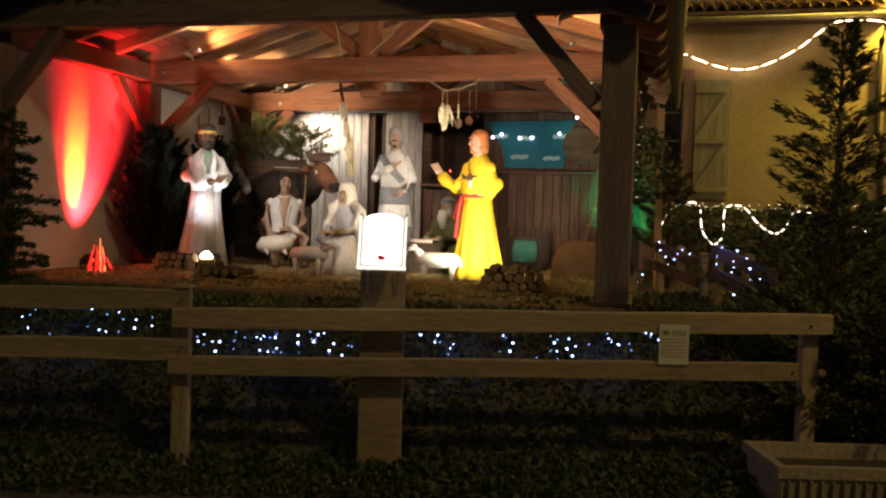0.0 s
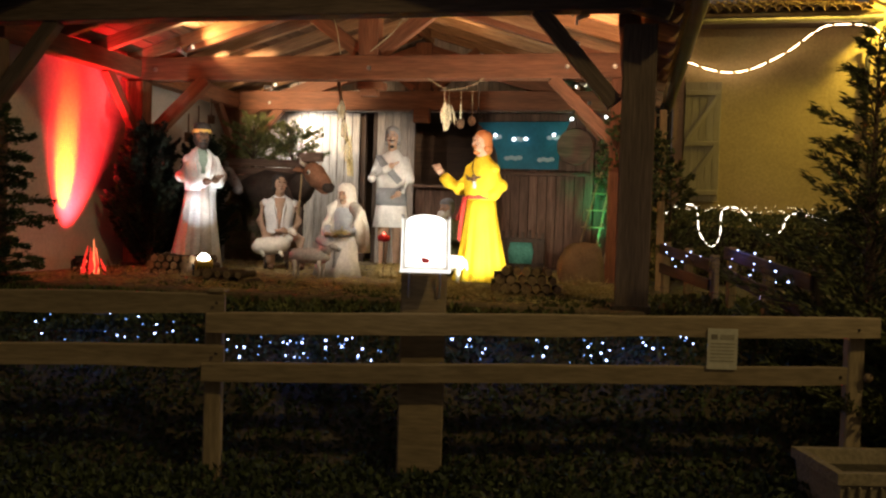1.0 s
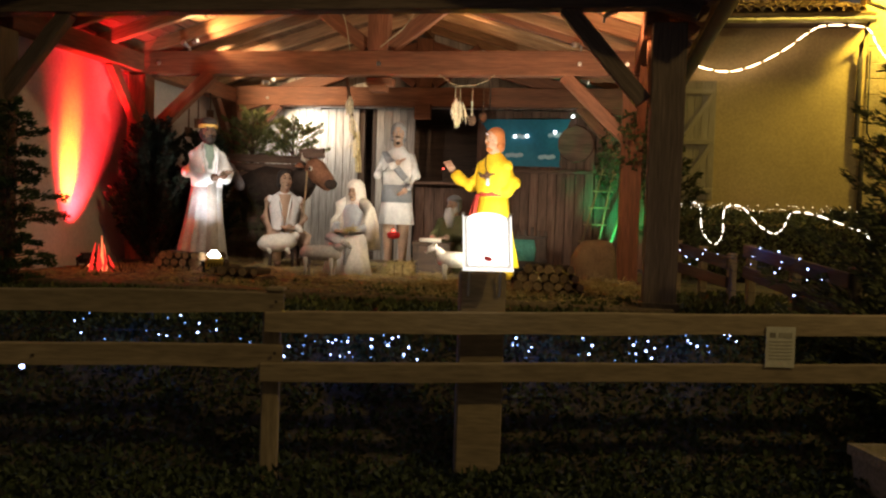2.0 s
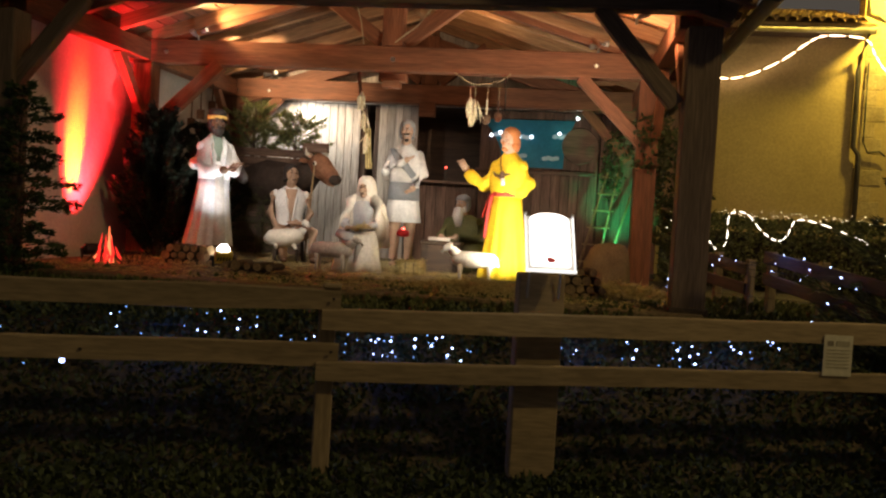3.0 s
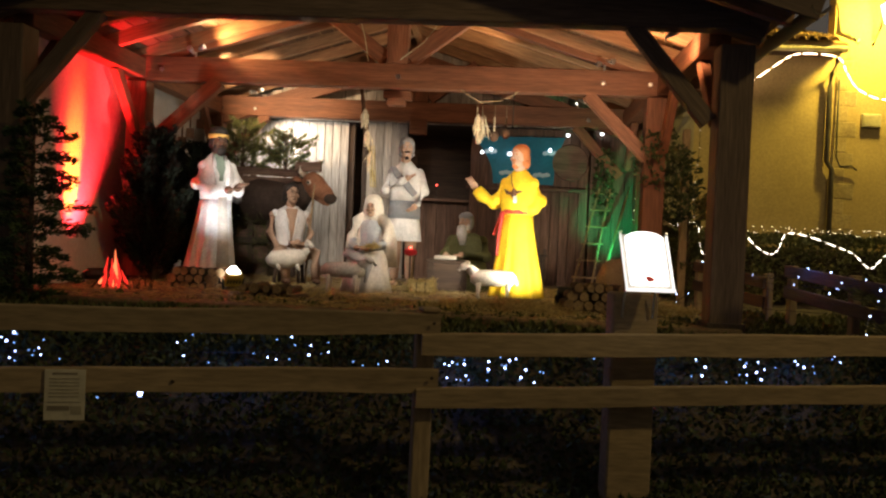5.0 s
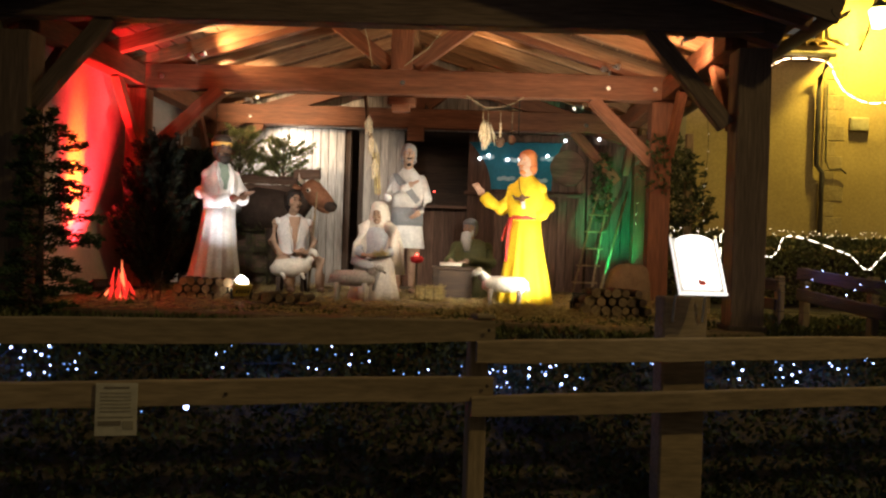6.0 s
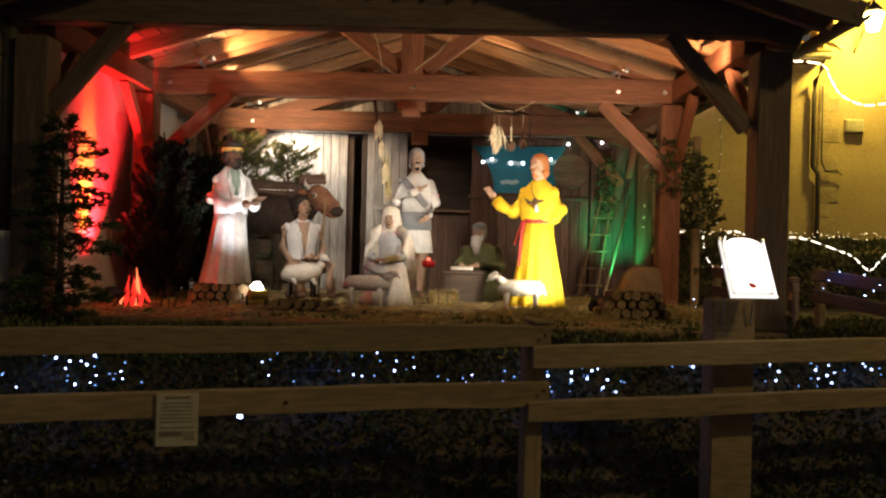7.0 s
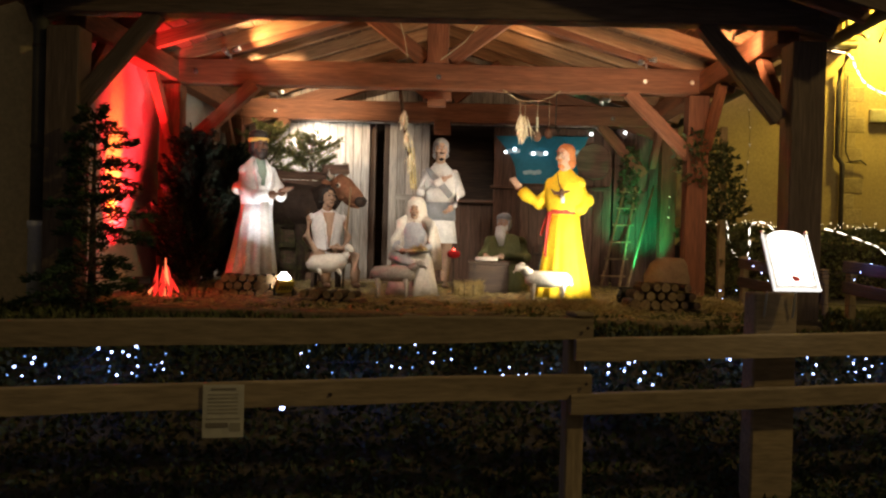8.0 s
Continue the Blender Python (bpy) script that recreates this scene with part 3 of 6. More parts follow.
def build_wall_lantern():
    o = (4.05, 15.55, 5.75)
    a = thing("wall_lantern", "glowing sodium street lantern on an iron wall bracket", "street lamp", o)
    bm = bmesh.new()
    tube(bm, [(0.05, 0.85, -0.35), (0.05, 0.55, -0.10), (0.03, 0.25, 0.42), (0, 0, 0.40), (0, 0, 0.30)], 0.022, 8)
    part("bracket", bm, M_BLACK, a, "black iron bracket", smooth=True)
    bm = bmesh.new()
    bmesh.ops.create_cone(bm, cap_ends=True, segments=6, radius1=0.20, radius2=0.05, depth=0.16)
    bmesh.ops.translate(bm, vec=(0, 0, 0.25), verts=bm.verts)
    part("hood", bm, M_BLACK, a)
    bm = bmesh.new()
    bmesh.ops.create_cone(bm, cap_ends=True, segments=6, radius1=0.10, radius2=0.17, depth=0.30)
    g = part("glass", bm, M_LANTERN, a, "glowing yellow lantern glass", smooth=False)
    g.visible_shadow = False


build_wall_lantern()


# ---- street fence --------------------------------------------------------
def rail(name, x0, z0, x1, z1, y, h, parent, off):
    """A sawn rail with wavy waney edges."""
    bm = bmesh.new()
    n = 24
    rows = []
    sd = random.uniform(0, 50)
    for i in range(n + 1):
        k = i / n
        x, z = x0 + (x1 - x0) * k, z0 + (z1 - z0) * k
        t = h / 2 + 0.010 * noise.noise(Vector((x * 1.5, sd, 0)))
        b = h / 2 + 0.012 * noise.noise(Vector((x * 1.5, sd, 9)))
        if i in (0, n):
            t, b = t * 0.93, b * 0.93
        rows.append([bm.verts.new(Vector(p) - Vector(off)) for p in ((x, y - 0.018, z - b), (x, y - 0.018, z + t - 0.008), (x, y - 0.010, z + t), (x, y + 0.018, z + t), (x, y + 0.018, z - b))])
    for a, b in zip(rows, rows[1:]):
        for j in range(5):
            bm.faces.new((a[j], a[(j + 1) % 5], b[(j + 1) % 5], b[j]))
    bm.faces.new(rows[0])
    bm.faces.new(rows[-1][::-1])
    bmesh.ops.recalc_face_normals(bm, faces=bm.faces)
    return part(name, bm, M_FENCE, parent)


def build_fence():
    o = (-1.6, 5.25, 0.06)
    f = thing("street_fence", "rustic weathered two-rail wooden fence on posts", "fence", o, 0, False)
    rail("rail", -1.60, 0.985, 2.33, 1.055, 5.20, 0.125, f, o)
    rail("rail", -1.62, 0.705, 2.14, 0.765, 5.20, 0.112, f, o)
    rail("rail", -7.4, 1.03, -1.50, 1.095, 5.22, 0.125, f, o)
    rail("rail", -7.4, 0.72, -1.50, 0.795, 5.22, 0.125, f, o)
    for x, w, top in ((-1.57, 0.088, 1.15), (2.23, 0.075, 0.99), (-4.9, 0.11, 1.1)):
        stick("post", (x, 5.29, 0.0), (x, 5.29, top), w, 0.10, M_FENCE, f, o)
    stick("cap", (-1.60, 5.275, 1.165), (-1.50, 5.275, 1.165), 0.16, 0.022, M_FENCE, f, o)
    bm = bmesh.new()
    ball(bm, (0, 0, 0), (0.028, 0.022, 0.028))
    part("knob", bm, M_LOGEND, f, "pale round knob on the end post", Matrix.Translation(Vector((2.285, 5.215, 0.755)) - Vector(o)), True)
    nail = bmesh.new()
    bmesh.ops.create_cone(nail, cap_ends=True, segments=8, radius1=0.010, radius2=0.007, depth=0.008)
    nail = to_mesh("nail", nail, M_IRON)
    for x, z in ((-1.57, 1.0), (-1.57, 0.72), (-1.54, 1.1), (-1.54, 0.81), (2.2, 1.04), (2.1, 0.76), (-2.86, 0.77), (-4.9, 1.05), (-4.9, 0.75)):
        part("nail", nail, None, f, m=Matrix.Translation(Vector((x, 5.176 if x > -1.56 else 5.196, z)) - Vector(o)) @ pose(0, 0, 0, 90))
    return f


build_fence()


def build_lectern():
    o = (-0.36, 5.36, 0.1)
    a = thing("lit_display_stand", "lit white display case on a broad wooden post behind the fence", "display stand", o, 0, False)
    part("post", box_bm(0.27, 0.12, 1.19, 0.01, (0, 0, 0.595)), M_FENCE, a, "broad brown plank post")
    tilt = pose(0, -0.16, 1.365, -24)
    case = part("case", box_bm(0.272, 0.03, 0.325, 0.006), M_CASEBACK, a, "beige case backing with a faint glow put into its material", tilt)
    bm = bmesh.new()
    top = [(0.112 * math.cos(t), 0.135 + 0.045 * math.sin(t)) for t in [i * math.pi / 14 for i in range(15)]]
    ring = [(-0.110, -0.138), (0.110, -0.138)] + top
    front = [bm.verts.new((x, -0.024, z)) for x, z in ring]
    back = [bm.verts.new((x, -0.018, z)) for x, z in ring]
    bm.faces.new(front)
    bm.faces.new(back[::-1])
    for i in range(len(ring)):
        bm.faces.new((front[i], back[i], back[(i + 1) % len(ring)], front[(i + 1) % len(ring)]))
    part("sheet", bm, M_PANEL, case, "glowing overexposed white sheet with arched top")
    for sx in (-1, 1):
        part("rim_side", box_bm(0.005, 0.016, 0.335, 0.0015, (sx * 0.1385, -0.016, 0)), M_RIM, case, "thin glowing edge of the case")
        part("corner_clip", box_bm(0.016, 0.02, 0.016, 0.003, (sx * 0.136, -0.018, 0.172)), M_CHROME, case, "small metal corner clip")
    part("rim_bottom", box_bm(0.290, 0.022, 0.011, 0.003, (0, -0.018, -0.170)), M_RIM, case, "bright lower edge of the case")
    bm = bmesh.new()
    loft(bm, [(0, -0.0265, -0.122, 0.014, 0.002), (0.002, -0.0265, -0.110, 0.024, 0.002), (-0.004, -0.0265, -0.096, 0.022, 0.002), (-0.012, -0.0265, -0.090, 0.008, 0.002)], 10)
    part("emblem", bm, M_RED, case, "small red printed shape")
    for sx in (-1, 1):
        stick("bracket", (sx * 0.09, -0.075, 1.05), (sx * 0.09, -0.10, 1.20), 0.012, 0.012, M_CHROME, a)
    return a


build_lectern()


def build_notice(at, w, h, label, lines):
    a = thing("notice", label, "notice", at, 0, False, group="notices on the fence")
    part("sheet", box_bm(w, 0.004, h, 0.001), M_PAPER, a)
    for x0, x1, z, t, m in lines:
        part("text_bar", box_bm((x1 - x0) * w, 0.003, t * h, 0, ((x0 + x1 - 1) / 2 * w, -0.0032, (z - 0.5) * h)), m, a)


build_notice((1.385, 5.170, 0.91), 0.178, 0.238, "weathered laminated paper notice pinned to the fence rails",
             [(0.12, 0.32, 0.80, 0.12, M_INK), (0.42, 0.88, 0.80, 0.13, M_INKPALE)] + [(0.1, 0.9, 0.64 - 0.085 * i, 0.03, M_INKPALE) for i in range(6)])
build_notice((-3.365, 5.190, 0.70), 0.19, 0.25, "yellowed paper notice hanging from the lower rail",
             [(0.2, 0.8, 0.92, 0.04, M_INK)] + [(0.12, 0.85, 0.82 - 0.07 * i, 0.028, M_INKPALE) for i in range(6)] + [(0.08, 0.62, 0.24, 0.09, M_INK), (0.08, 0.9, 0.36, 0.02, M_INKPALE), (0.66, 0.92, 0.2, 0.16, M_INKPALE)])


def build_planter():
    o = (2.36, 4.85, 0.0)
    a = thing("planter", "pale ribbed concrete planter box with dark soil", "planter", o, 0, False)
    bm = bmesh.new()
    L, W, H, T = 0.56, 0.28, 0.36, 0.05
    rings = [(L - 0.05, W - 0.04, 0.0), (L - 0.02, W - 0.015, H - 0.06), (L, W, H - 0.06), (L, W, H), (L - T, W - T, H), (L - T - 0.02, W - T - 0.02, H - 0.10)]
    made = [[bm.verts.new((sx * l, sy * w, z)) for sx, sy in ((-1, -1), (1, -1), (1, 1), (-1, 1))] for l, w, z in rings]
    for r0, r1 in zip(made, made[1:]):
        for i in range(4):
            bm.faces.new((r0[i], r0[(i + 1) % 4], r1[(i + 1) % 4], r1[i]))
    bm.faces.new(made[0][::-1])
    part("box", bm, M_PLANTER, a)
    for i in range(18):
        x = -L + 0.06 + i * 0.0585
        stick("rib", (x, -W + 0.014, 0.03), (x, -W + 0.004, H - 0.07), 0.022, 0.014, M_PLANTER, a)
    part("soil", box_bm(2 * (L - T) - 0.03, 2 * (W - T) - 0.03, 0.02, 0, (0, 0, H - 0.09)), M_SOIL, a, "dark potting soil")


build_planter()


def build_drain_pipe():
    a = thing("drain_pipe", "dark drain pipe with a pale lower sleeve beside the shelter post", "drain pipe", (UL - 0.24, VF - 0.02, 0.78))
    bm = bmesh.new()
    tube(bm, [(0, 0, 0.80), (0, 0, 2.55), (-0.04, 0, 2.75)], 0.075, 16)
    part("pipe", bm, M_DARKPIPE, a, "dark painted pipe", smooth=True)
    bm = bmesh.new()
    tube(bm, [(0, 0, 0.0), (0, 0, 0.76), (0, 0, 0.77), (0, 0, 0.83)], [0.084, 0.084, 0.094, 0.094], 16)
    part("shoe", bm, M_PLASTER, a, "pale cast lower sleeve", smooth=True)
    for z in (1.5, 2.4):
        bm = bmesh.new()
        tube(bm, [(0, 0, z - 0.015), (0, 0, z + 0.015)], 0.082, 16)
        part("clip", bm, M_IRON, a)


build_drain_pipe()


# ---- carved figures ------------------------------------------------------
def paint(name, c, rough=0.7):
    c2 = tuple(min(1, x * 1.25 + 0.01) for x in c)
    return mat(name, c, c2, rough, 7, 45, vary=0.14, bump=0.25)


P_WHITE = paint("painted_white_cloth", (0.60, 0.58, 0.55))
P_CREAM = paint("painted_cream_cloth", (0.56, 0.51, 0.43))
P_GREY = paint("painted_grey_cloth", (0.23, 0.24, 0.25))
P_BLUEGREY = paint("painted_blue_grey_cloth", (0.33, 0.335, 0.345))
P_YELLOW = paint("painted_yellow_cloth", (0.80, 0.56, 0.025))
P_REDCLOTH = paint("painted_red_cloth", (0.42, 0.04, 0.03))
P_OLIVE = paint("painted_olive_cloth", (0.11, 0.11, 0.04))
P_SKIN = paint("painted_skin", (0.46, 0.30, 0.21))
P_TAN = paint("painted_tan_skin", (0.34, 0.215, 0.14))
P_DARKSKIN = paint("painted_dark_skin", (0.11, 0.055, 0.03))
P_HAIR = paint("painted_dark_hair", (0.025, 0.018, 0.014))
P_GINGER = paint("painted_ginger_hair", (0.42, 0.155, 0.05))
P_SILVER = paint("painted_grey_hair", (0.30, 0.30, 0.30))
P_GOLD = paint("painted_gold_band", (0.55, 0.33, 0.08))
P_GREEN = paint("painted_sage_cloth", (0.22, 0.28, 0.22))
P_FLEECE = mat("painted_fleece", (0.60, 0.55, 0.46), (0.74, 0.69, 0.60), 0.9, 12, 60, bump=0.8, vary=0.2)
P_FLEECEGREY = mat("painted_grey_fleece", (0.46, 0.42, 0.37), (0.58, 0.54, 0.48), 0.9, 12, 60, bump=0.8, vary=0.25)
P_OX = mat("ox_brown_coat", (0.20, 0.085, 0.045), (0.31, 0.14, 0.075), 0.8, 8, 50, vary=0.25)
P_OXDARK = mat("ox_dark_coat", (0.035, 0.022, 0.016), (0.06, 0.04, 0.03), 0.85, 8, 50, vary=0.25)
P_DONKEY = mat("donkey_grey_coat", (0.20, 0.19, 0.19), (0.32, 0.31, 0.31), 0.85, 8, 50, vary=0.25)
P_HORN = paint("horn", (0.55, 0.48, 0.38), 0.5)


def head(bm, c, turn, skin, hair, beard=None, size=1.0, cap=0.0, full=1.0, mane=0.0):
    """Skull, jaw, nose, brow, ears, hair and beard of a carved head; turn: degrees from facing the front; mane: hair down to the neck."""
    cx, cy, cz = c
    ca, sa = math.cos(radians(turn)), math.sin(radians(turn))

    def w(x, y, z):
        return (cx + (x * ca - y * sa) * size, cy + (x * sa + y * ca) * size, cz + z * size)

    def blob(x, y, z, rx, ry, rz, mi):
        got = ball(bm, (0, 0, 0), (rx * size, ry * size, rz * size), mi, 14, 9)
        bmesh.ops.rotate(bm, verts=got, cent=(0, 0, 0), matrix=Matrix.Rotation(radians(turn), 3, "Z"))
        bmesh.ops.translate(bm, verts=got, vec=w(x, y, z))

    blob(0, 0, 0.02, 0.080, 0.097, 0.112, skin)
    blob(0, -0.034, -0.062, 0.060, 0.062, 0.060, skin)
    blob(0, -0.082, -0.098, 0.026, 0.018, 0.018, skin)
    tube(bm, [w(0, -0.090, 0.040), w(0, -0.120, -0.016), w(0, -0.088, -0.030)], [0.011 * size, 0.019 * size, 0.013 * size], 7, skin)
    blob(0, -0.080, 0.048, 0.056, 0.022, 0.012, skin)
    for s in (-1, 1):
        blob(s * 0.045, -0.074, -0.020, 0.022, 0.020, 0.022, skin)
        blob(s * 0.080, 0.01, 0.0, 0.013, 0.026, 0.034, skin)
        blob(s * 0.032, -0.088, 0.026, 0.015, 0.008, 0.008, hair)
        blob(s * 0.034, -0.094, 0.056, 0.022, 0.008, 0.006, hair)
    blob(0, -0.094, -0.062, 0.024, 0.010, 0.006, hair)
    blob(0, 0.026, 0.062, 0.099, 0.106, 0.088 + cap, hair)
    blob(0, 0.052, -0.01, 0.096, 0.076, 0.108, hair)
    for s in (-1, 1):
        blob(s * 0.080, 0.022, 0.018, 0.022, 0.052, 0.074, hair)
        if mane:
            blob(s * 0.072, 0.036, -0.05 - 0.03 * mane, 0.034, 0.058, 0.085 * mane, hair)
    if mane:
        blob(0, 0.066, -0.07 - 0.03 * mane, 0.088, 0.050, 0.110 * mane, hair)
    if beard is not None:
        blob(0, -0.060, -0.094 - 0.03 * (1 - full), 0.056 * full, 0.048, 0.054 * full, beard)
        for s in (-1, 1):
            blob(s * 0.056 * full, -0.030, -0.062, 0.018, 0.040, 0.050 * full, beard)
        blob(0, -0.100, -0.040, 0.036, 0.014, 0.010, beard)
    tube(bm, [w(0, 0.01, -0.05), w(0, 0.015, -0.17)], [0.052 * size, 0.064 * size], 12, skin)


def hand(bm, c, d, mi, spread=0.02, size=1.0):
    """A mitten palm with four fingers and a thumb, pointing along d."""
    c, d = Vector(c), Vector(d).normalized()
    s = d.cross(Vector((0, -0.3, 1))).normalized()
    ball(bm, c, 0.042 * size, mi, 10, 6)
    for k in range(4):
        o = s * (k - 1.5) * spread
        tube(bm, [c + o * 0.7, c + o + d * 0.06 * size, c + o * 1.3 + d * 0.115 * size], [0.016 * size, 0.014 * size, 0.009 * size], 6, mi)
    tube(bm, [c, c - s * 0.05 + d * 0.03, c - s * 0.06 + d * 0.07], [0.016, 0.014, 0.009], 6, mi)


def arm(bm, pts, radii, mi, n=14):
    for q, r in zip(pts[:-1], radii):
        ball(bm, q, r * 0.99, mi, 12, 8)
    tube(bm, pts, radii, n, mi)


def finish(name, bm, mats, label, at, rz=0, category="statue", group="nativity figures"):
    bmesh.ops.recalc_face_normals(bm, faces=bm.faces)
    for v in bm.verts:
        v.co += Vector((noise.noise(v.co * 9), noise.noise(v.co * 9 + Vector((7, 0, 0))), 0)) * 0.004
    return solo(name, bm, mats, label, category, at, rz, group=group, smooth=True)


def king_figure():
    bm = bmesh.new()
    m = [P_WHITE, P_DARKSKIN, P_HAIR, P_GOLD, P_GREEN, P_CREAM]
    loft(bm, [(-0.03, 0.05, 0.0, 0.31, 0.30), (-0.03, 0.04, 0.20, 0.285, 0.27), (-0.02, 0.02, 0.55, 0.235, 0.21), (-0.01, 0.01, 0.85, 0.20, 0.17), (0, 0, 1.02, 0.185, 0.155)], 96, 0, 13, 0.10)
    loft(bm, [(0, 0, 0.98, 0.19, 0.158), (0, 0, 1.12, 0.205, 0.162), (0, 0, 1.28, 0.222, 0.158), (0, 0.01, 1.40, 0.205, 0.135), (0, 0.01, 1.48, 0.125, 0.095), (0, 0.01, 1.54, 0.066, 0.066)], 36, 0)
    # pale front panel of the robe, green neck cloth, open collar edges
    loft(bm, [(0.03, -0.17, 0.12, 0.10, 0.09), (0.03, -0.12, 0.6, 0.085, 0.09), (0.02, -0.10, 1.15, 0.06, 0.075)], 24, 5, 6, 0.08)
    loft(bm, [(0.0, -0.08, 1.20, 0.05, 0.09), (0.0, -0.055, 1.36, 0.085, 0.105), (0, 0, 1.52, 0.08, 0.085)], 18, 4)
    for s in (-1, 1):
        tube(bm, [(s * 0.07, -0.06, 1.50), (s * 0.10, -0.145, 1.36), (s * 0.07, -0.175, 1.18), (s * 0.06, -0.17, 1.05)], [0.035, 0.04, 0.04, 0.03], 10, 0, True, 0.5)
    arm(bm, [(-0.165, 0.0, 1.37), (-0.25, -0.04, 1.16), (-0.12, -0.27, 1.07), (-0.03, -0.37, 1.08)], [0.070, 0.078, 0.076, 0.070], 0, 18)
    arm(bm, [(0.165, 0.0, 1.37), (0.245, -0.06, 1.17), (0.16, -0.28, 1.09), (0.10, -0.38, 1.10)], [0.070, 0.078, 0.076, 0.068], 0, 18)
    hand(bm, (-0.01, -0.43, 1.09), (0.35, -1, 0.10), 1, 0.034, 1.15)
    hand(bm, (0.10, -0.44, 1.12), (0.25, -1, 0.5), 1, 0.034, 1.15)
    head(bm, (0, -0.03, 1.66), 0, 1, 2, 2, 1.08)
    loft(bm, [(0, -0.008, 1.712, 0.116, 0.128), (0, -0.008, 1.735, 0.121, 0.133), (0, -0.008, 1.757, 0.117, 0.129)], 28, 3)
    loft(bm, [(0, -0.004, 1.75, 0.112, 0.124), (0, -0.002, 1.80, 0.108, 0.119), (0, 0, 1.835, 0.088, 0.096), (0, 0, 1.853, 0.045, 0.05)], 28, 2)
    finish("king_statue", bm, m, "standing painted king statue in a white robe and gold-banded cap", (-5.88, 10.3, FLOOR + 0.03), 38)


def herald_figure():
    bm = bmesh.new()
    m = [P_YELLOW, P_SKIN, P_GINGER, P_REDCLOTH, P_DARKSKIN, P_WHITE]
    loft(bm, [(0.0, 0.02, 0.02, 0.325, 0.30), (0.0, 0.02, 0.22, 0.295, 0.265), (0, 0.01, 0.55, 0.24, 0.21), (0, 0, 0.85, 0.195, 0.17), (0, 0, 1.02, 0.180, 0.155)], 96, 0, 11, 0.075, 1)
    loft(bm, [(0, 0, 0.98, 0.185, 0.158), (0, 0, 1.08, 0.225, 0.175), (0, 0, 1.26, 0.245, 0.175), (0, 0.01, 1.38, 0.220, 0.145), (0, 0.01, 1.47, 0.125, 0.10), (0, 0.01, 1.53, 0.062, 0.066)], 36, 0, 7, 0.02)
    loft(bm, [(0, 0, 0.995, 0.192, 0.166), (0, 0, 1.02, 0.200, 0.174), (0, 0, 1.050, 0.195, 0.168)], 36, 3)
    # the two hanging ends of the sash
    tube(bm, [(-0.10, -0.170, 1.02), (-0.115, -0.200, 0.85), (-0.12, -0.230, 0.66), (-0.12, -0.245, 0.50)], [0.030, 0.028, 0.030, 0.026], 10, 3, True, 0.4)
    tube(bm, [(-0.13, -0.155, 1.02), (-0.175, -0.165, 0.88), (-0.21, -0.19, 0.74)], [0.028, 0.030, 0.024], 10, 3, True, 0.4)
    arm(bm, [(-0.175, 0.0, 1.355), (-0.29, -0.07, 1.13), (-0.44, -0.12, 1.21), (-0.50, -0.13, 1.27)], [0.078, 0.088, 0.078, 0.068], 0, 18)
    hand(bm, (-0.54, -0.135, 1.32), (-0.7, -0.1, 0.85), 1, 0.024, 1.15)
    arm(bm, [(0.175, 0.0, 1.355), (0.262, 0.04, 1.16), (0.22, -0.02, 1.06), (0.16, -0.08, 1.05)], [0.078, 0.080, 0.068, 0.058], 0, 18)
    # a dark winged shape under a cord on the chest, with a pale stub
    tube(bm, [(-0.06, -0.10, 1.47), (-0.01, -0.172, 1.36), (0.05, -0.205, 1.25)], 0.006, 6, 4)
    ball(bm, (0.05, -0.212, 1.235), (0.035, 0.03, 0.055), 4, 10, 8)
    tube(bm, [(0.04, -0.21, 1.23), (-0.03, -0.215, 1.235), (-0.09, -0.20, 1.28)], [0.028, 0.026, 0.006], 8, 4, True, 0.5)
    tube(bm, [(0.06, -0.21, 1.24), (0.11, -0.205, 1.25), (0.15, -0.19, 1.255)], [0.024, 0.022, 0.006], 8, 4, True, 0.5)
    tube(bm, [(0.065, -0.215, 1.20), (0.075, -0.22, 1.12)], [0.024, 0.020], 10, 5)
    head(bm, (0, -0.025, 1.668), -12, 1, 2, 2, 1.06, 0.0, 0.6, 0.5)
    finish("herald_statue", bm, m, "standing statue in a yellow robe and red sash, arm outstretched", (-2.27, 10.4, FLOOR), -30)


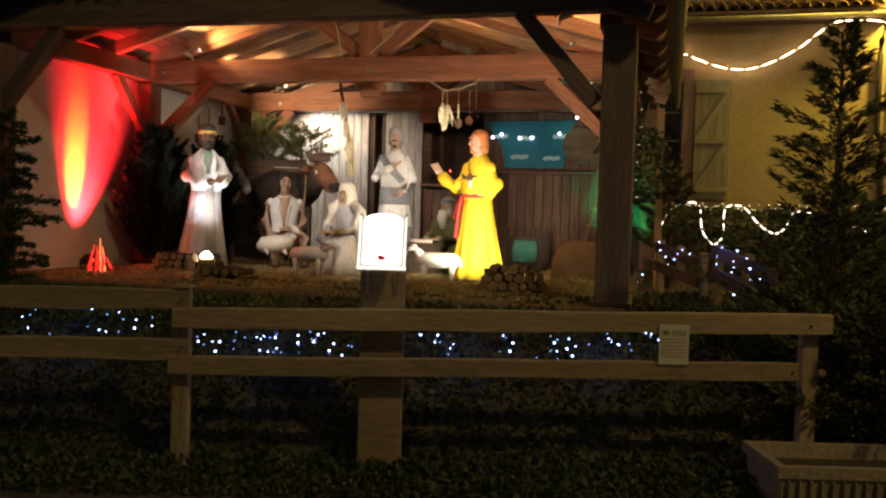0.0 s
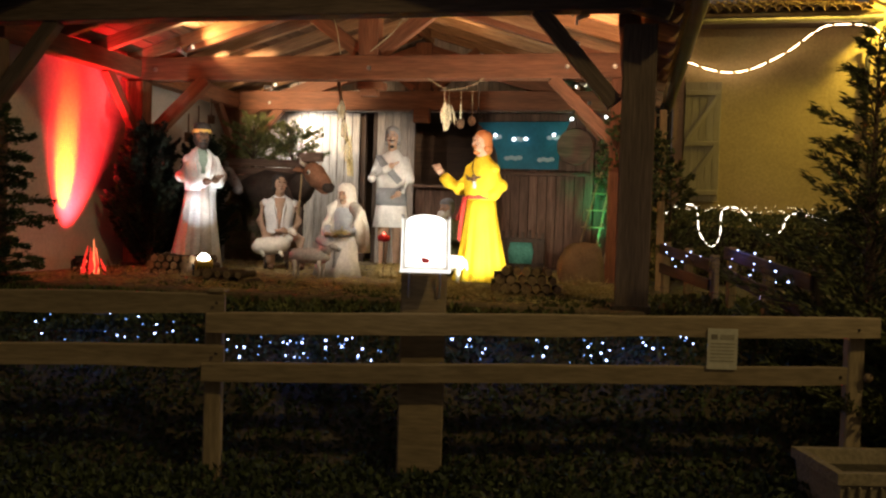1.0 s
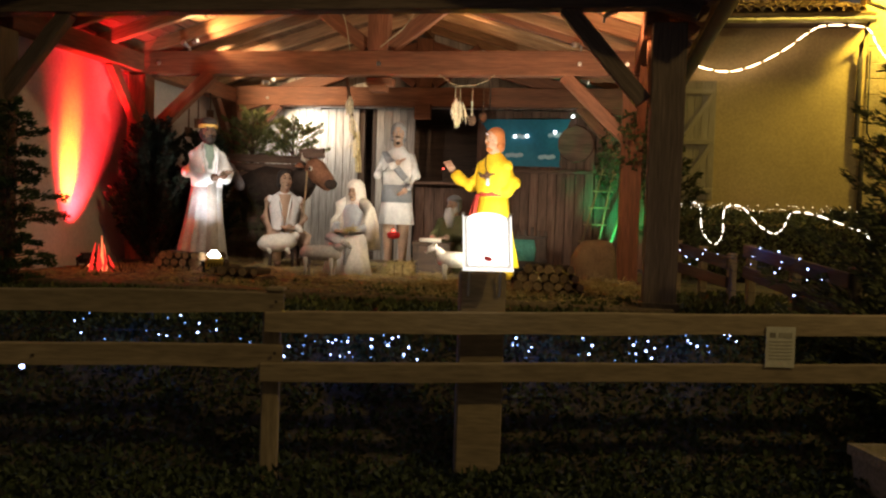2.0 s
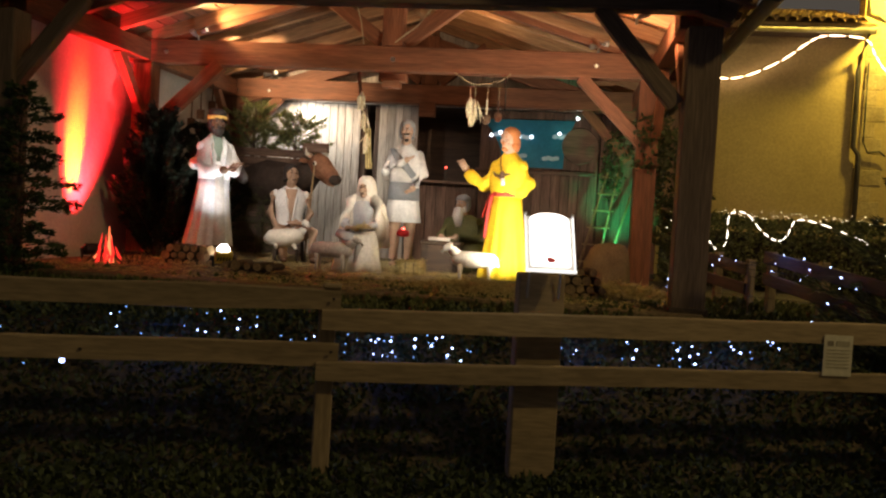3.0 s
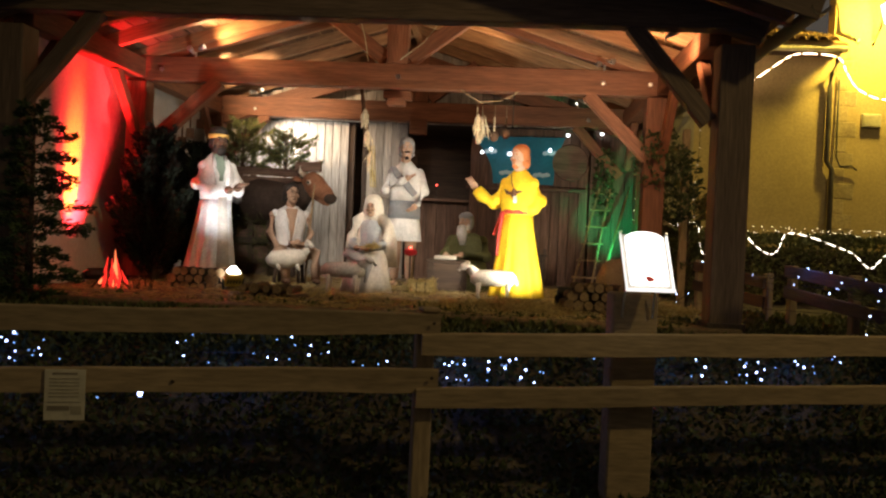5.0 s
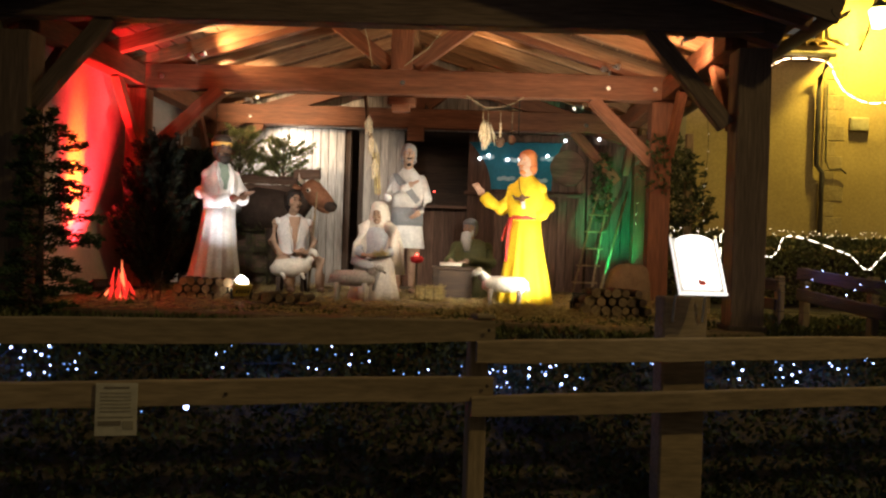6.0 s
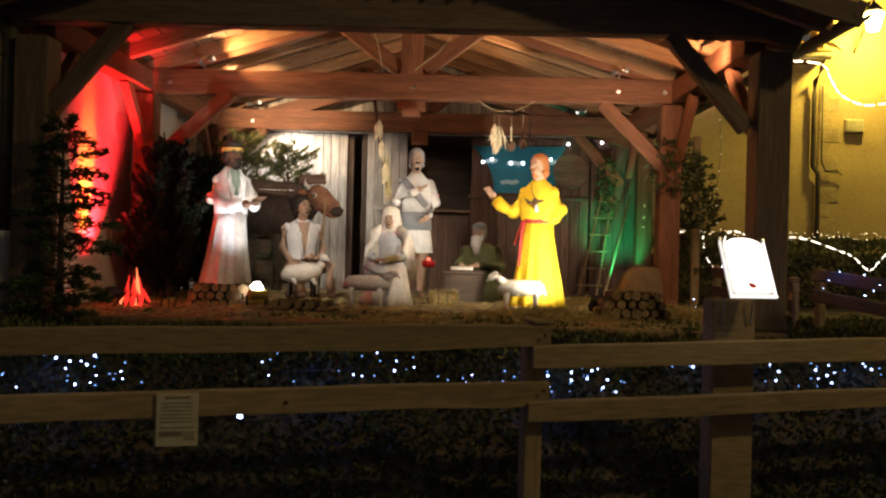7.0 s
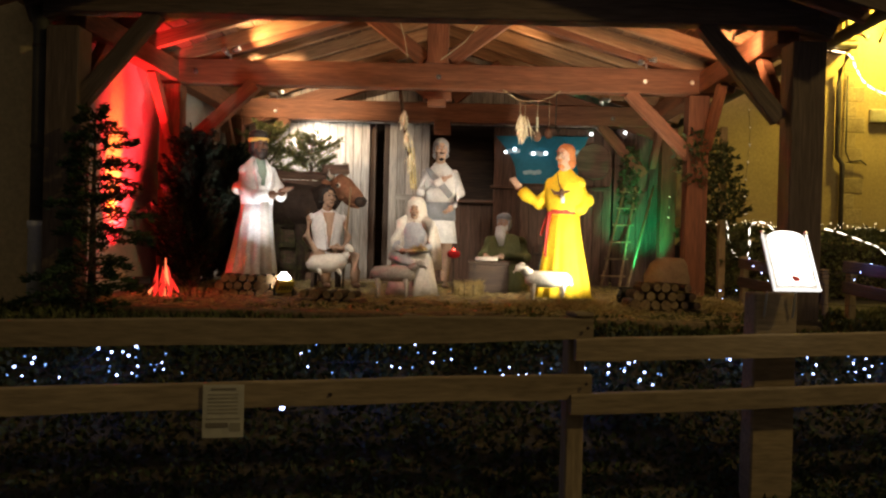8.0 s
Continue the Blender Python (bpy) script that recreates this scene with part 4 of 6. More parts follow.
def elder_figure():
    bm = bmesh.new()
    m = [P_WHITE, P_SKIN, P_SILVER, P_GREY, P_TAN, P_HAIR]
    for s in (-1, 1):
        tube(bm, [(s * 0.10, -0.05, 0.03), (s * 0.10, 0, 0.10), (s * 0.10, 0, 0.42), (s * 0.10, 0, 0.75)], [0.05, 0.052, 0.075, 0.09], 12, 4)
        ball(bm, (s * 0.10, -0.08, 0.03), (0.05, 0.11, 0.035), 4, 10, 6)
    loft(bm, [(0, 0, 0.60, 0.235, 0.19), (0, 0, 0.85, 0.215, 0.17), (0, 0, 1.02, 0.19, 0.15)], 40, 0, 8, 0.06)
    loft(bm, [(0, 0, 0.90, 0.222, 0.18), (0, 0, 1.02, 0.215, 0.17), (0, 0, 1.14, 0.202, 0.162)], 32, 3)
    loft(bm, [(0, 0, 1.12, 0.198, 0.158), (0, 0, 1.28, 0.215, 0.16), (0, 0, 1.43, 0.235, 0.155), (0, 0.01, 1.54, 0.205, 0.13), (0, 0.01, 1.62, 0.12, 0.09), (0, 0.01, 1.68, 0.07, 0.07)], 32, 0)
    # diagonal sash
    tube(bm, [(-0.17, -0.10, 1.58), (-0.10, -0.165, 1.48), (0.03, -0.172, 1.35), (0.14, -0.135, 1.22)], [0.055, 0.06, 0.06, 0.05], 12, 3, True, 0.35)
    arm(bm, [(-0.185, 0.0, 1.525), (-0.26, -0.10, 1.27), (-0.06, -0.23, 1.38), (0.02, -0.24, 1.42)], [0.062, 0.060, 0.052, 0.045], 0)
    hand(bm, (0.04, -0.25, 1.44), (1, -0.1, 0.5), 1, 0.018)
    arm(bm, [(0.185, 0.0, 1.525), (0.27, -0.06, 1.27), (0.18, -0.20, 1.10)], [0.062, 0.060, 0.048], 0)
    hand(bm, (0.14, -0.23, 1.06), (-0.7, -0.2, -0.5), 1, 0.018)
    head(bm, (0, -0.02, 1.835), 6, 1, 2, 5, 1.08, 0.012, 0.5, 0.3)
    finish("elder_statue", bm, m, "standing grey-haired statue in a white tunic with grey sash", (-3.78, 11.8, FLOOR + 0.015), 4)


def shepherd_figure():
    bm = bmesh.new()
    m = [P_WHITE, P_TAN, P_HAIR, P_CREAM, P_DARKSKIN]
    loft(bm, [(0, 0, 0.32, 0.19, 0.17), (0, 0, 0.46, 0.170, 0.145), (0, 0, 0.62, 0.178, 0.135), (0, 0, 0.80, 0.212, 0.14), (0, 0.01, 0.90, 0.21, 0.122), (0, 0.01, 0.96, 0.11, 0.09), (0, 0.01, 1.0, 0.06, 0.06)], 36, 0, 6, 0.02)
    # bare chest in the open front, with the waistcoat's edges beside it
    loft(bm, [(0.0, -0.135, 0.50, 0.012, 0.012), (0.0, -0.125, 0.70, 0.040, 0.03), (0.0, -0.095, 0.95, 0.080, 0.05)], 14, 1)
    for s in (-1, 1):
        tube(bm, [(s * 0.085, -0.05, 0.97), (s * 0.075, -0.13, 0.82), (s * 0.035, -0.155, 0.62), (s * 0.02, -0.15, 0.48)], [0.022, 0.026, 0.024, 0.02], 8, 0, True, 0.6)
        ball(bm, (s * 0.195, 0.0, 0.875), (0.052, 0.070, 0.060), 0, 12, 8)
    arm(bm, [(-0.215, 0, 0.86), (-0.265, -0.03, 0.62), (-0.18, -0.22, 0.45), (0.0, -0.31, 0.47)], [0.058, 0.052, 0.046, 0.038], 1)
    arm(bm, [(0.215, 0, 0.86), (0.26, -0.06, 0.64), (0.19, -0.22, 0.50), (0.07, -0.31, 0.50)], [0.058, 0.052, 0.046, 0.038], 1)
    hand(bm, (0.02, -0.33, 0.49), (1, -0.3, 0.1), 1, 0.016)
    hand(bm, (0.06, -0.34, 0.52), (-1, -0.4, -0.1), 1, 0.016)
    # thighs and shins; a white lamb lies across the lap
    tube(bm, [(-0.10, 0, 0.36), (-0.14, -0.25, 0.36), (-0.12, -0.44, 0.33), (-0.10, -0.43, 0.18), (-0.09, -0.42, 0.05)], [0.12, 0.105, 0.085, 0.065, 0.05], 14, 1)
    tube(bm, [(0.10, 0, 0.36), (0.20, -0.24, 0.40), (0.27, -0.38, 0.38), (0.29, -0.37, 0.22), (0.30, -0.35, 0.05)], [0.12, 0.105, 0.085, 0.065, 0.05], 14, 1)
    tube(bm, [(-0.32, -0.40, 0.27), (-0.26, -0.43, 0.30), (-0.08, -0.47, 0.31), (0.08, -0.46, 0.34), (0.14, -0.44, 0.36)], [0.05, 0.105, 0.120, 0.100, 0.05], 16, 3)
    tube(bm, [(0.09, -0.46, 0.36), (0.155, -0.46, 0.44), (0.16, -0.46, 0.50)], [0.07, 0.048, 0.042], 12, 3)
    tube(bm, [(0.15, -0.45, 0.52), (0.19, -0.49, 0.50), (0.22, -0.53, 0.47)], [0.046, 0.042, 0.022], 10, 3)
    for x in (-0.22, 0.02):
        tube(bm, [(x, -0.50, 0.26), (x + 0.04, -0.55, 0.18)], [0.035, 0.018], 8, 3)
    for x, y in ((-0.09, -0.47), (0.30, -0.41)):
        ball(bm, (x, y, 0.035), (0.05, 0.11, 0.04), 4, 10, 6)
    head(bm, (0, -0.03, 1.135), 14, 1, 2, None, 1.04, 0.0, 1.0, 0.25)
    finish("shepherd_statue", bm, m, "seated painted shepherd statue in an open white waistcoat holding a lamb", (-5.20, 11.25, FLOOR + 0.02), 22)


def mother_figure():
    bm = bmesh.new()
    m = [P_CREAM, P_TAN, P_HAIR, P_BLUEGREY, P_WHITE]
    loft(bm, [(0.02, -0.20, 0.0, 0.30, 0.22), (0.02, -0.20, 0.22, 0.26, 0.20), (0.01, -0.16, 0.44, 0.23, 0.22), (0, -0.05, 0.52, 0.20, 0.18)], 44, 4, 9, 0.09)
    loft(bm, [(0, -0.02, 0.44, 0.18, 0.16), (0, 0, 0.60, 0.145, 0.112), (0, 0, 0.74, 0.16, 0.112), (0, 0.01, 0.84, 0.15, 0.10), (0, 0.01, 0.90, 0.06, 0.06)], 28, 3, 5, 0.03)
    # veil and mantle: shell round the head, down both shoulders
    loft(bm, [(0, 0.07, 0.30, 0.30, 0.17), (0, 0.06, 0.62, 0.285, 0.14), (0, 0.05, 0.82, 0.235, 0.12), (0, 0.03, 0.92, 0.135, 0.11), (0, 0.02, 1.03, 0.118, 0.125), (0, 0.015, 1.12, 0.10, 0.115), (0, 0.01, 1.17, 0.05, 0.06)], 36, 0, 8, 0.05)
    for s in (-1, 1):
        tube(bm, [(s * 0.10, 0.0, 0.92), (s * 0.17, -0.04, 0.84), (s * 0.225, -0.04, 0.66), (s * 0.25, -0.06, 0.40)], [0.05, 0.085, 0.095, 0.085], 14, 0, True, 0.75)
        tube(bm, [(s * 0.17, -0.01, 0.80), (s * 0.21, -0.08, 0.62), (s * 0.20, -0.14, 0.56), (s * 0.08, -0.29, 0.52)], [0.045, 0.050, 0.050, 0.040], 12, 3)
        hand(bm, (s * 0.06, -0.34, 0.52), (-s * 0.7, -0.5, 0.1), 1, 0.015, 0.85)
    tube(bm, [(-0.20, -0.30, 0.46), (-0.02, -0.37, 0.43), (0.12, -0.36, 0.34), (0.10, -0.42, 0.12)], [0.06, 0.085, 0.07, 0.025], 14, 3, True, 0.6)
    head(bm, (0, -0.035, 1.0), 4, 1, 2, None, 0.86)
    finish("mother_statue", bm, m, "seated painted mother statue in a cream veil and blue-grey dress", (-4.02, 10.55, FLOOR - 0.005), -12)


def scribe_figure():
    bm = bmesh.new()
    m = [P_OLIVE, P_SKIN, P_SILVER, P_WHITE, P_GREY]
    loft(bm, [(0, -0.05, 0.0, 0.30, 0.30), (0, -0.04, 0.2, 0.29, 0.28), (0, 0, 0.42, 0.24, 0.20), (0, 0, 0.58, 0.25, 0.17), (0, 0.01, 0.70, 0.22, 0.14), (0, 0.01, 0.76, 0.10, 0.09)], 32, 0, 7, 0.05)
    arm(bm, [(-0.20, 0, 0.65), (-0.27, -0.10, 0.46), (-0.20, -0.30, 0.46)], [0.08, 0.075, 0.055], 0)
    arm(bm, [(0.20, 0, 0.65), (0.28, -0.10, 0.46), (0.05, -0.32, 0.47)], [0.08, 0.075, 0.055], 0)
    hand(bm, (-0.20, -0.34, 0.46), (0.3, -1, -0.1), 1, 0.016)
    hand(bm, (0.0, -0.35, 0.47), (-0.6, -0.8, -0.1), 1, 0.016)
    head(bm, (-0.02, -0.05, 0.895), -14, 1, 2, 3, 0.95)
    tube(bm, [(-0.05, -0.13, 0.84), (-0.045, -0.16, 0.74), (-0.03, -0.165, 0.60)], [0.060, 0.072, 0.035], 10, 3)
    loft(bm, [(-0.02, -0.03, 0.945, 0.10, 0.105), (-0.02, -0.03, 0.985, 0.098, 0.10), (-0.02, -0.03, 1.02, 0.06, 0.06)], 18, 4)
    finish("scribe_statue", bm, m, "seated white-bearded statue in an olive robe with grey cap", (-2.90, 11.55, FLOOR), -10)


for f in (king_figure, herald_figure, elder_figure, shepherd_figure, mother_figure, scribe_figure):
    f()


def sheep(label, at, rz, fleece):
    bm = bmesh.new()
    rings = []
    for x, r in ((-0.25, 0.035), (-0.21, 0.078), (-0.08, 0.090), (0.08, 0.090), (0.19, 0.082), (0.24, 0.05)):
        rings.append((x, r))
    tube(bm, [(x, 0, 0.27) for x, r in rings], [r for x, r in rings], 16, 0)
    tube(bm, [(0.19, 0, 0.31), (0.26, 0, 0.37), (0.29, 0, 0.40)], [0.062, 0.048, 0.044], 12, 0)
    tube(bm, [(0.26, 0, 0.41), (0.33, 0, 0.375), (0.37, 0, 0.335)], [0.046, 0.038, 0.020], 10, 0)
    for s in (-1, 1):
        tube(bm, [(0.27, s * 0.03, 0.43), (0.26, s * 0.085, 0.40)], [0.018, 0.008], 6, 0)
        for x in (-0.17, 0.15):
            tube(bm, [(x, s * 0.055, 0.22), (x + 0.005, s * 0.055, 0.10), (x, s * 0.055, 0.0)], [0.032, 0.016, 0.017], 8, 0)
    tube(bm, [(-0.24, 0, 0.30), (-0.27, 0, 0.20)], [0.02, 0.012], 6, 0)
    finish("sheep_statue", bm, [fleece], label, at, rz, "statue", "sheep figures")


sheep("white painted sheep statue standing in the straw", (-2.53, 9.55, FLOOR - 0.005), 184, P_FLEECE)
sheep("dull grey sheep statue beside the seated mother", (-4.22, 9.85, FLOOR - 0.005), -4, P_FLEECEGREY)


def ox():
    bm = bmesh.new()
    tube(bm, [(-0.25, 0.95, 1.02), (-0.2, 0.80, 1.08), (-0.12, 0.45, 1.13), (-0.04, 0.10, 1.10), (0.0, -0.10, 1.14)], [0.16, 0.34, 0.36, 0.32, 0.22], 20, 1)
    tube(bm, [(0.0, -0.05, 1.16), (0.0, -0.24, 1.30), (0.0, -0.36, 1.38)], [0.24, 0.19, 0.15], 16, 1)
    # skull, cheeks and muzzle, carried forward and a little down
    tube(bm, [(0, -0.30, 1.46), (0, -0.36, 1.435), (0, -0.46, 1.38), (0, -0.58, 1.31), (0, -0.70, 1.235), (0, -0.77, 1.19)], [0.09, 0.155, 0.160, 0.130, 0.108, 0.075], 20, 0)
    ball(bm, (0, -0.50, 1.28), (0.12, 0.14, 0.10), 0, 14, 9)
    ball(bm, (0, -0.765, 1.185), (0.108, 0.075, 0.082), 1, 14, 9)
    tube(bm, [(0, -0.52, 1.22), (0, -0.66, 1.15), (0, -0.74, 1.12)], [0.07, 0.062, 0.04], 12, 0)
    for s in (-1, 1):
        tube(bm, [(s * 0.08, -0.33, 1.52), (s * 0.19, -0.34, 1.55), (s * 0.235, -0.37, 1.63)], [0.034, 0.026, 0.006], 10, 2)
        tube(bm, [(s * 0.12, -0.32, 1.44), (s * 0.22, -0.31, 1.45), (s * 0.32, -0.33, 1.43)], [0.03, 0.055, 0.010], 10, 0, True, 0.5)
        ball(bm, (s * 0.146, -0.475, 1.405), (0.026, 0.040, 0.036), 2, 10, 7)
        ball(bm, (s * 0.166, -0.480, 1.405), (0.014, 0.024, 0.024), 3, 10, 7)
        ball(bm, (s * 0.045, -0.835, 1.20), (0.022, 0.012, 0.016), 3, 8, 6)
    for x, y in ((-0.18, 0.15), (0.12, 0.10), (-0.32, 0.80), (-0.02, 0.85)):
        tube(bm, [(x, y, 0.85), (x, y, 0.4), (x, y, 0.0)], [0.11, 0.06, 0.07], 10, 1)
    finish("ox_statue", bm, [P_OX, P_OXDARK, P_HORN, P_HAIR], "brown horned ox statue with a dark body", (-5.57, 12.74, FLOOR - 0.02), 60, "statue", "nativity animals")


def donkey():
    bm = bmesh.new()
    tube(bm, [(-0.5, 0.5, 1.0), (-0.3, 0.35, 1.05), (0.0, 0.1, 1.05), (0.1, 0.0, 1.1)], [0.14, 0.27, 0.26, 0.18], 16, 0)
    tube(bm, [(0.05, 0.02, 1.10), (0.12, -0.10, 1.24), (0.16, -0.18, 1.32)], [0.17, 0.14, 0.11], 12, 0)
    tube(bm, [(0.15, -0.12, 1.38), (0.20, -0.20, 1.34), (0.30, -0.32, 1.22), (0.38, -0.42, 1.11), (0.41, -0.45, 1.07)], [0.08, 0.115, 0.095, 0.075, 0.045], 14, 0)
    for s in (-1, 1):
        tube(bm, [(0.14 + s * 0.06, -0.10, 1.44), (0.08 + s * 0.10, -0.04, 1.51), (0.02 + s * 0.13, 0.02, 1.55)], [0.03, 0.036, 0.008], 8, 0)
    for x, y in ((-0.1, -0.05), (0.12, 0.1), (-0.45, 0.5), (-0.25, 0.55)):
        tube(bm, [(x, y, 0.85), (x, y, 0.4), (x, y, 0.0)], [0.08, 0.045, 0.05], 10, 0)
    finish("donkey_statue", bm, [P_DONKEY], "grey donkey statue in the stall", (-6.62, 12.12, FLOOR - 0.02), 22, "statue", "nativity animals")


ox()
donkey()


# ---- furniture and props of the stable -----------------------------------
def cylinder_mesh(name, r, length, side, end, n=14):
    """A lying log along y with cut ends."""
    bm = bmesh.new()
    tube(bm, [(0, -length / 2, 0), (0, 0, 0), (0, length / 2, 0)], [r * 0.98, r, r * 0.95], n)
    for v in bm.verts:
        v.co += Vector((noise.noise(v.co * 14), 0, noise.noise(v.co * 14 + Vector((3, 1, 2))))) * r * 0.12
    for f in bm.faces:
        if len(f.verts) > 4:
            f.material_index = 1
    return to_mesh(name, bm, [side, end])


LOGS = [cylinder_mesh("log", r, 0.34, M_BARK, M_LOGEND) for r in (0.038, 0.046, 0.054)]


def log_pile(label, at, cols, rows, rz=0, step=0.098):
    a = thing("log_pile", label, "log pile", at, rz, group="log piles")
    for j in range(rows):
        for i in range(cols - j):
            x = (i - (cols - 1 - j) / 2) * step + random.uniform(-0.008, 0.008)
            part("log", random.choice(LOGS), None, a, m=pose(x, random.uniform(-0.03, 0.03), 0.042 + j * step * 0.84, 0, random.uniform(0, 360), random.uniform(-4, 4)))


log_pile("stacked round firewood logs with pale cut ends", (-5.72, 9.62, FLOOR - 0.02), 9, 3, 3)
log_pile("stack of dark round logs hiding a floodlight", (-1.50, 8.72, FLOOR - 0.04), 8, 4, 6, 0.100)
log_pile("low heap of dark logs at the front of the stable", (-4.75, 8.75, FLOOR - 0.05), 6, 2, -5, 0.12)


def floodlight(label, at, rz, tilt, box, cap=False, lens=M_LENS, glow="glowing white lens"):
    a = thing("floodlight", label, "floodlight", at, rz, group="floodlights")
    part("body", box_bm(0.20, 0.08, 0.15, 0.012), box, a, m=pose(0, 0, 0.14, tilt))
    part("lens", box_bm(0.165, 0.006, 0.115, 0.002), lens, a, glow, pose(0, 0, 0.14, tilt) @ pose(0, 0.044, 0))
    part("rim", box_bm(0.21, 0.012, 0.018, 0.003), M_BLACK, a, m=pose(0, 0, 0.14, tilt) @ pose(0, 0.044, 0.07))
    if cap:
        bm = bmesh.new()
        loft(bm, [(0, 0, 0.205, 0.085, 0.05), (0, 0, 0.24, 0.07, 0.04), (0, 0, 0.285, 0.025, 0.02)], 10)
        part("diffuser", bm, M_LENS, a, "glowing white diffuser cap")
        for k in range(5):
            part("label_bar", box_bm(0.018, 0.004, 0.05, 0, (-0.07 + k * 0.034, -0.043, 0.0)), M_BLACK, a, "black printed bar", pose(0, 0, 0.14, tilt))
    for s in (-1, 1):
        stick("bracket", (s * 0.11, 0, 0.0), (s * 0.11, 0, 0.15), 0.008, 0.03, M_BLACK, a)
    part("foot", box_bm(0.24, 0.10, 0.012, 0.003, (0, 0, 0.006)), M_BLACK, a)


M_AMBER = mat("yellow_label_box", (0.50, 0.36, 0.06), (0.62, 0.46, 0.10), 0.6, 6, 30, vary=0.25)
floodlight("yellow-cased floodlight with a blazing lens on the floor", (-5.36, 9.42, FLOOR - 0.02), 40, 34, M_AMBER, True)
floodlight("black floodlight standing behind the stacked logs", (-1.77, 8.98, FLOOR), 18, 30, M_BLACK)
floodlight("black floodlight at the foot of the rendered wall", (-6.88, 9.30, FLOOR - 0.03), 60, 68, M_BLACK, lens=M_FLAME, glow="glowing red lens")
floodlight("black floodlight in the rear corner", (-0.62, 12.9, FLOOR), 6, 45, M_BLACK)


def campfire():
    a = thing("campfire", "artificial campfire of sticks over red glowing lamps", "campfire", (-6.5, 8.95, FLOOR - 0.02))
    for i in range(7):
        t = i * math.tau / 7 + random.uniform(-0.3, 0.3)
        r = random.uniform(0.17, 0.26)
        h = random.uniform(0.16, 0.28)
        bm = bmesh.new()
        tube(bm, [(r * math.cos(t), r * math.sin(t), 0), (0.4 * r * math.cos(t + 0.2), 0.4 * r * math.sin(t + 0.2), h * 0.6), (0.02 * math.cos(t), 0.02 * math.sin(t), h)], [0.013, 0.011, 0.006], 6)
        part("stick", bm, M_BARK, a)
    for i in range(11):
        t = i * 2.4
        r = 0.03 + 0.014 * i
        bm = bmesh.new()
        h = random.uniform(0.24, 0.42) - 0.016 * i
        tube(bm, [(r * math.cos(t), r * math.sin(t), 0.01), (r * 1.1 * math.cos(t + 0.3), r * 1.1 * math.sin(t), h * 0.4), (r * 0.6 * math.cos(t), r * 0.6 * math.sin(t), h)], [0.012, 0.019, 0.003], 7)
        part("flame", bm, M_FLAME if i % 3 else M_EMBER, a, "glowing red film flame", smooth=True)
    for i in range(10):
        t = random.uniform(0, math.tau)
        bm = bmesh.new()
        x, y = 0.22 + random.uniform(0, 0.22), random.uniform(-0.1, 0.12)
        tube(bm, [(x, y, 0), (x + 0.06 * math.cos(t), y, 0.12), (x + 0.12 * math.cos(t), y, 0.2)], [0.006, 0.004, 0.002], 5)
        part("twig", bm, M_BARK, a)


campfire()


def hay_rack():
    o = (-6.2, 12.9, FLOOR)
    a = thing("stall_partition", "grey plank stall partition with hay packed below", "stall", o)
    for i, z in enumerate((2.17, 2.30, 2.43)):
        stick("plank", (-6.95, 12.72 + random.uniform(-.01, .01), z), (-5.46, 12.72, z - 0.02), 0.025, 0.12, M_BROWN, a, o)
    for u in (-6.9, -6.15, -5.5):
        stick("post", (u, 12.77, FLOOR), (u, 12.77, 2.5), 0.08, 0.08, M_DARKWOOD, a, o)
    for z in (1.1, 1.4, 1.7):
        stick("slat", (-6.95, 12.70, z), (-5.5, 12.70, z), 0.03, 0.09, M_DARKWOOD, a, o)
    for i in range(10):
        part("back_board", box_mesh(0.142, 0.03, 1.2, M_BROWN, 0.004), None, a, m=pose(-0.66 + i * 0.147, -0.10 + 0.004 * (i % 2), 0.62))
    stick("feed_board", (-5.5, 12.66, 2.50), (-5.12, 12.66, 2.52), 0.10, 0.14, M_BROWN, a, o)
    n = 1100
    rng = np.random.default_rng(4)
    p = np.stack([rng.uniform(-0.72, 0.55, n), rng.uniform(-0.34, -0.16, n), rng.uniform(0.02, 1.18, n)], 1)
    p[:, 1] -= 0.10 * (1 - p[:, 2])
    d = unit(rng.normal(size=(n, 3)) * (1, 0.4, 1.2)) * rng.uniform(0.10, 0.22, (n, 1))
    s = unit(np.cross(d, rng.normal(size=(n, 3)))) * 0.004
    part("hay", quads("hay", p, d, s, M_GRASS), None, a, "dull olive hay")


hay_rack()

chest = thing("wooden_chest", "dark wooden chest serving as a writing desk", "chest", (-3.12, 11.16, FLOOR))
part("body", box_bm(0.50, 0.30, 0.36, 0.008, (0, 0, 0.18)), M_DARKWOOD, chest)
part("lid", box_bm(0.53, 0.33, 0.045, 0.01, (0, 0, 0.385)), M_DARKWOOD, chest)
for x in (-0.18, 0.18):
    part("strap", box_bm(0.03, 0.012, 0.36, 0.002, (x, -0.157, 0.18)), M_IRON, chest, "iron strap")
scroll = bmesh.new()
tube(scroll, [(-0.15, 0, 0.025), (0.13, 0, 0.025)], 0.026, 12)
solo("scroll", scroll, P_CREAM, "rolled cream parchment lying on the chest", "scroll", (-3.14, 11.05, FLOOR + 0.408), 4, smooth=True)
book = thing("open_book", "open cream-paged book lying on the chest", "book", (-3.16, 11.13, FLOOR + 0.409))
for s in (-1, 1):
    part("page_block", box_bm(0.11, 0.15, 0.012, 0.003, (s * 0.056, 0, 0.008)), P_CREAM, book, m=pose(0, 0, 0.004, 0, s * 7, 0))


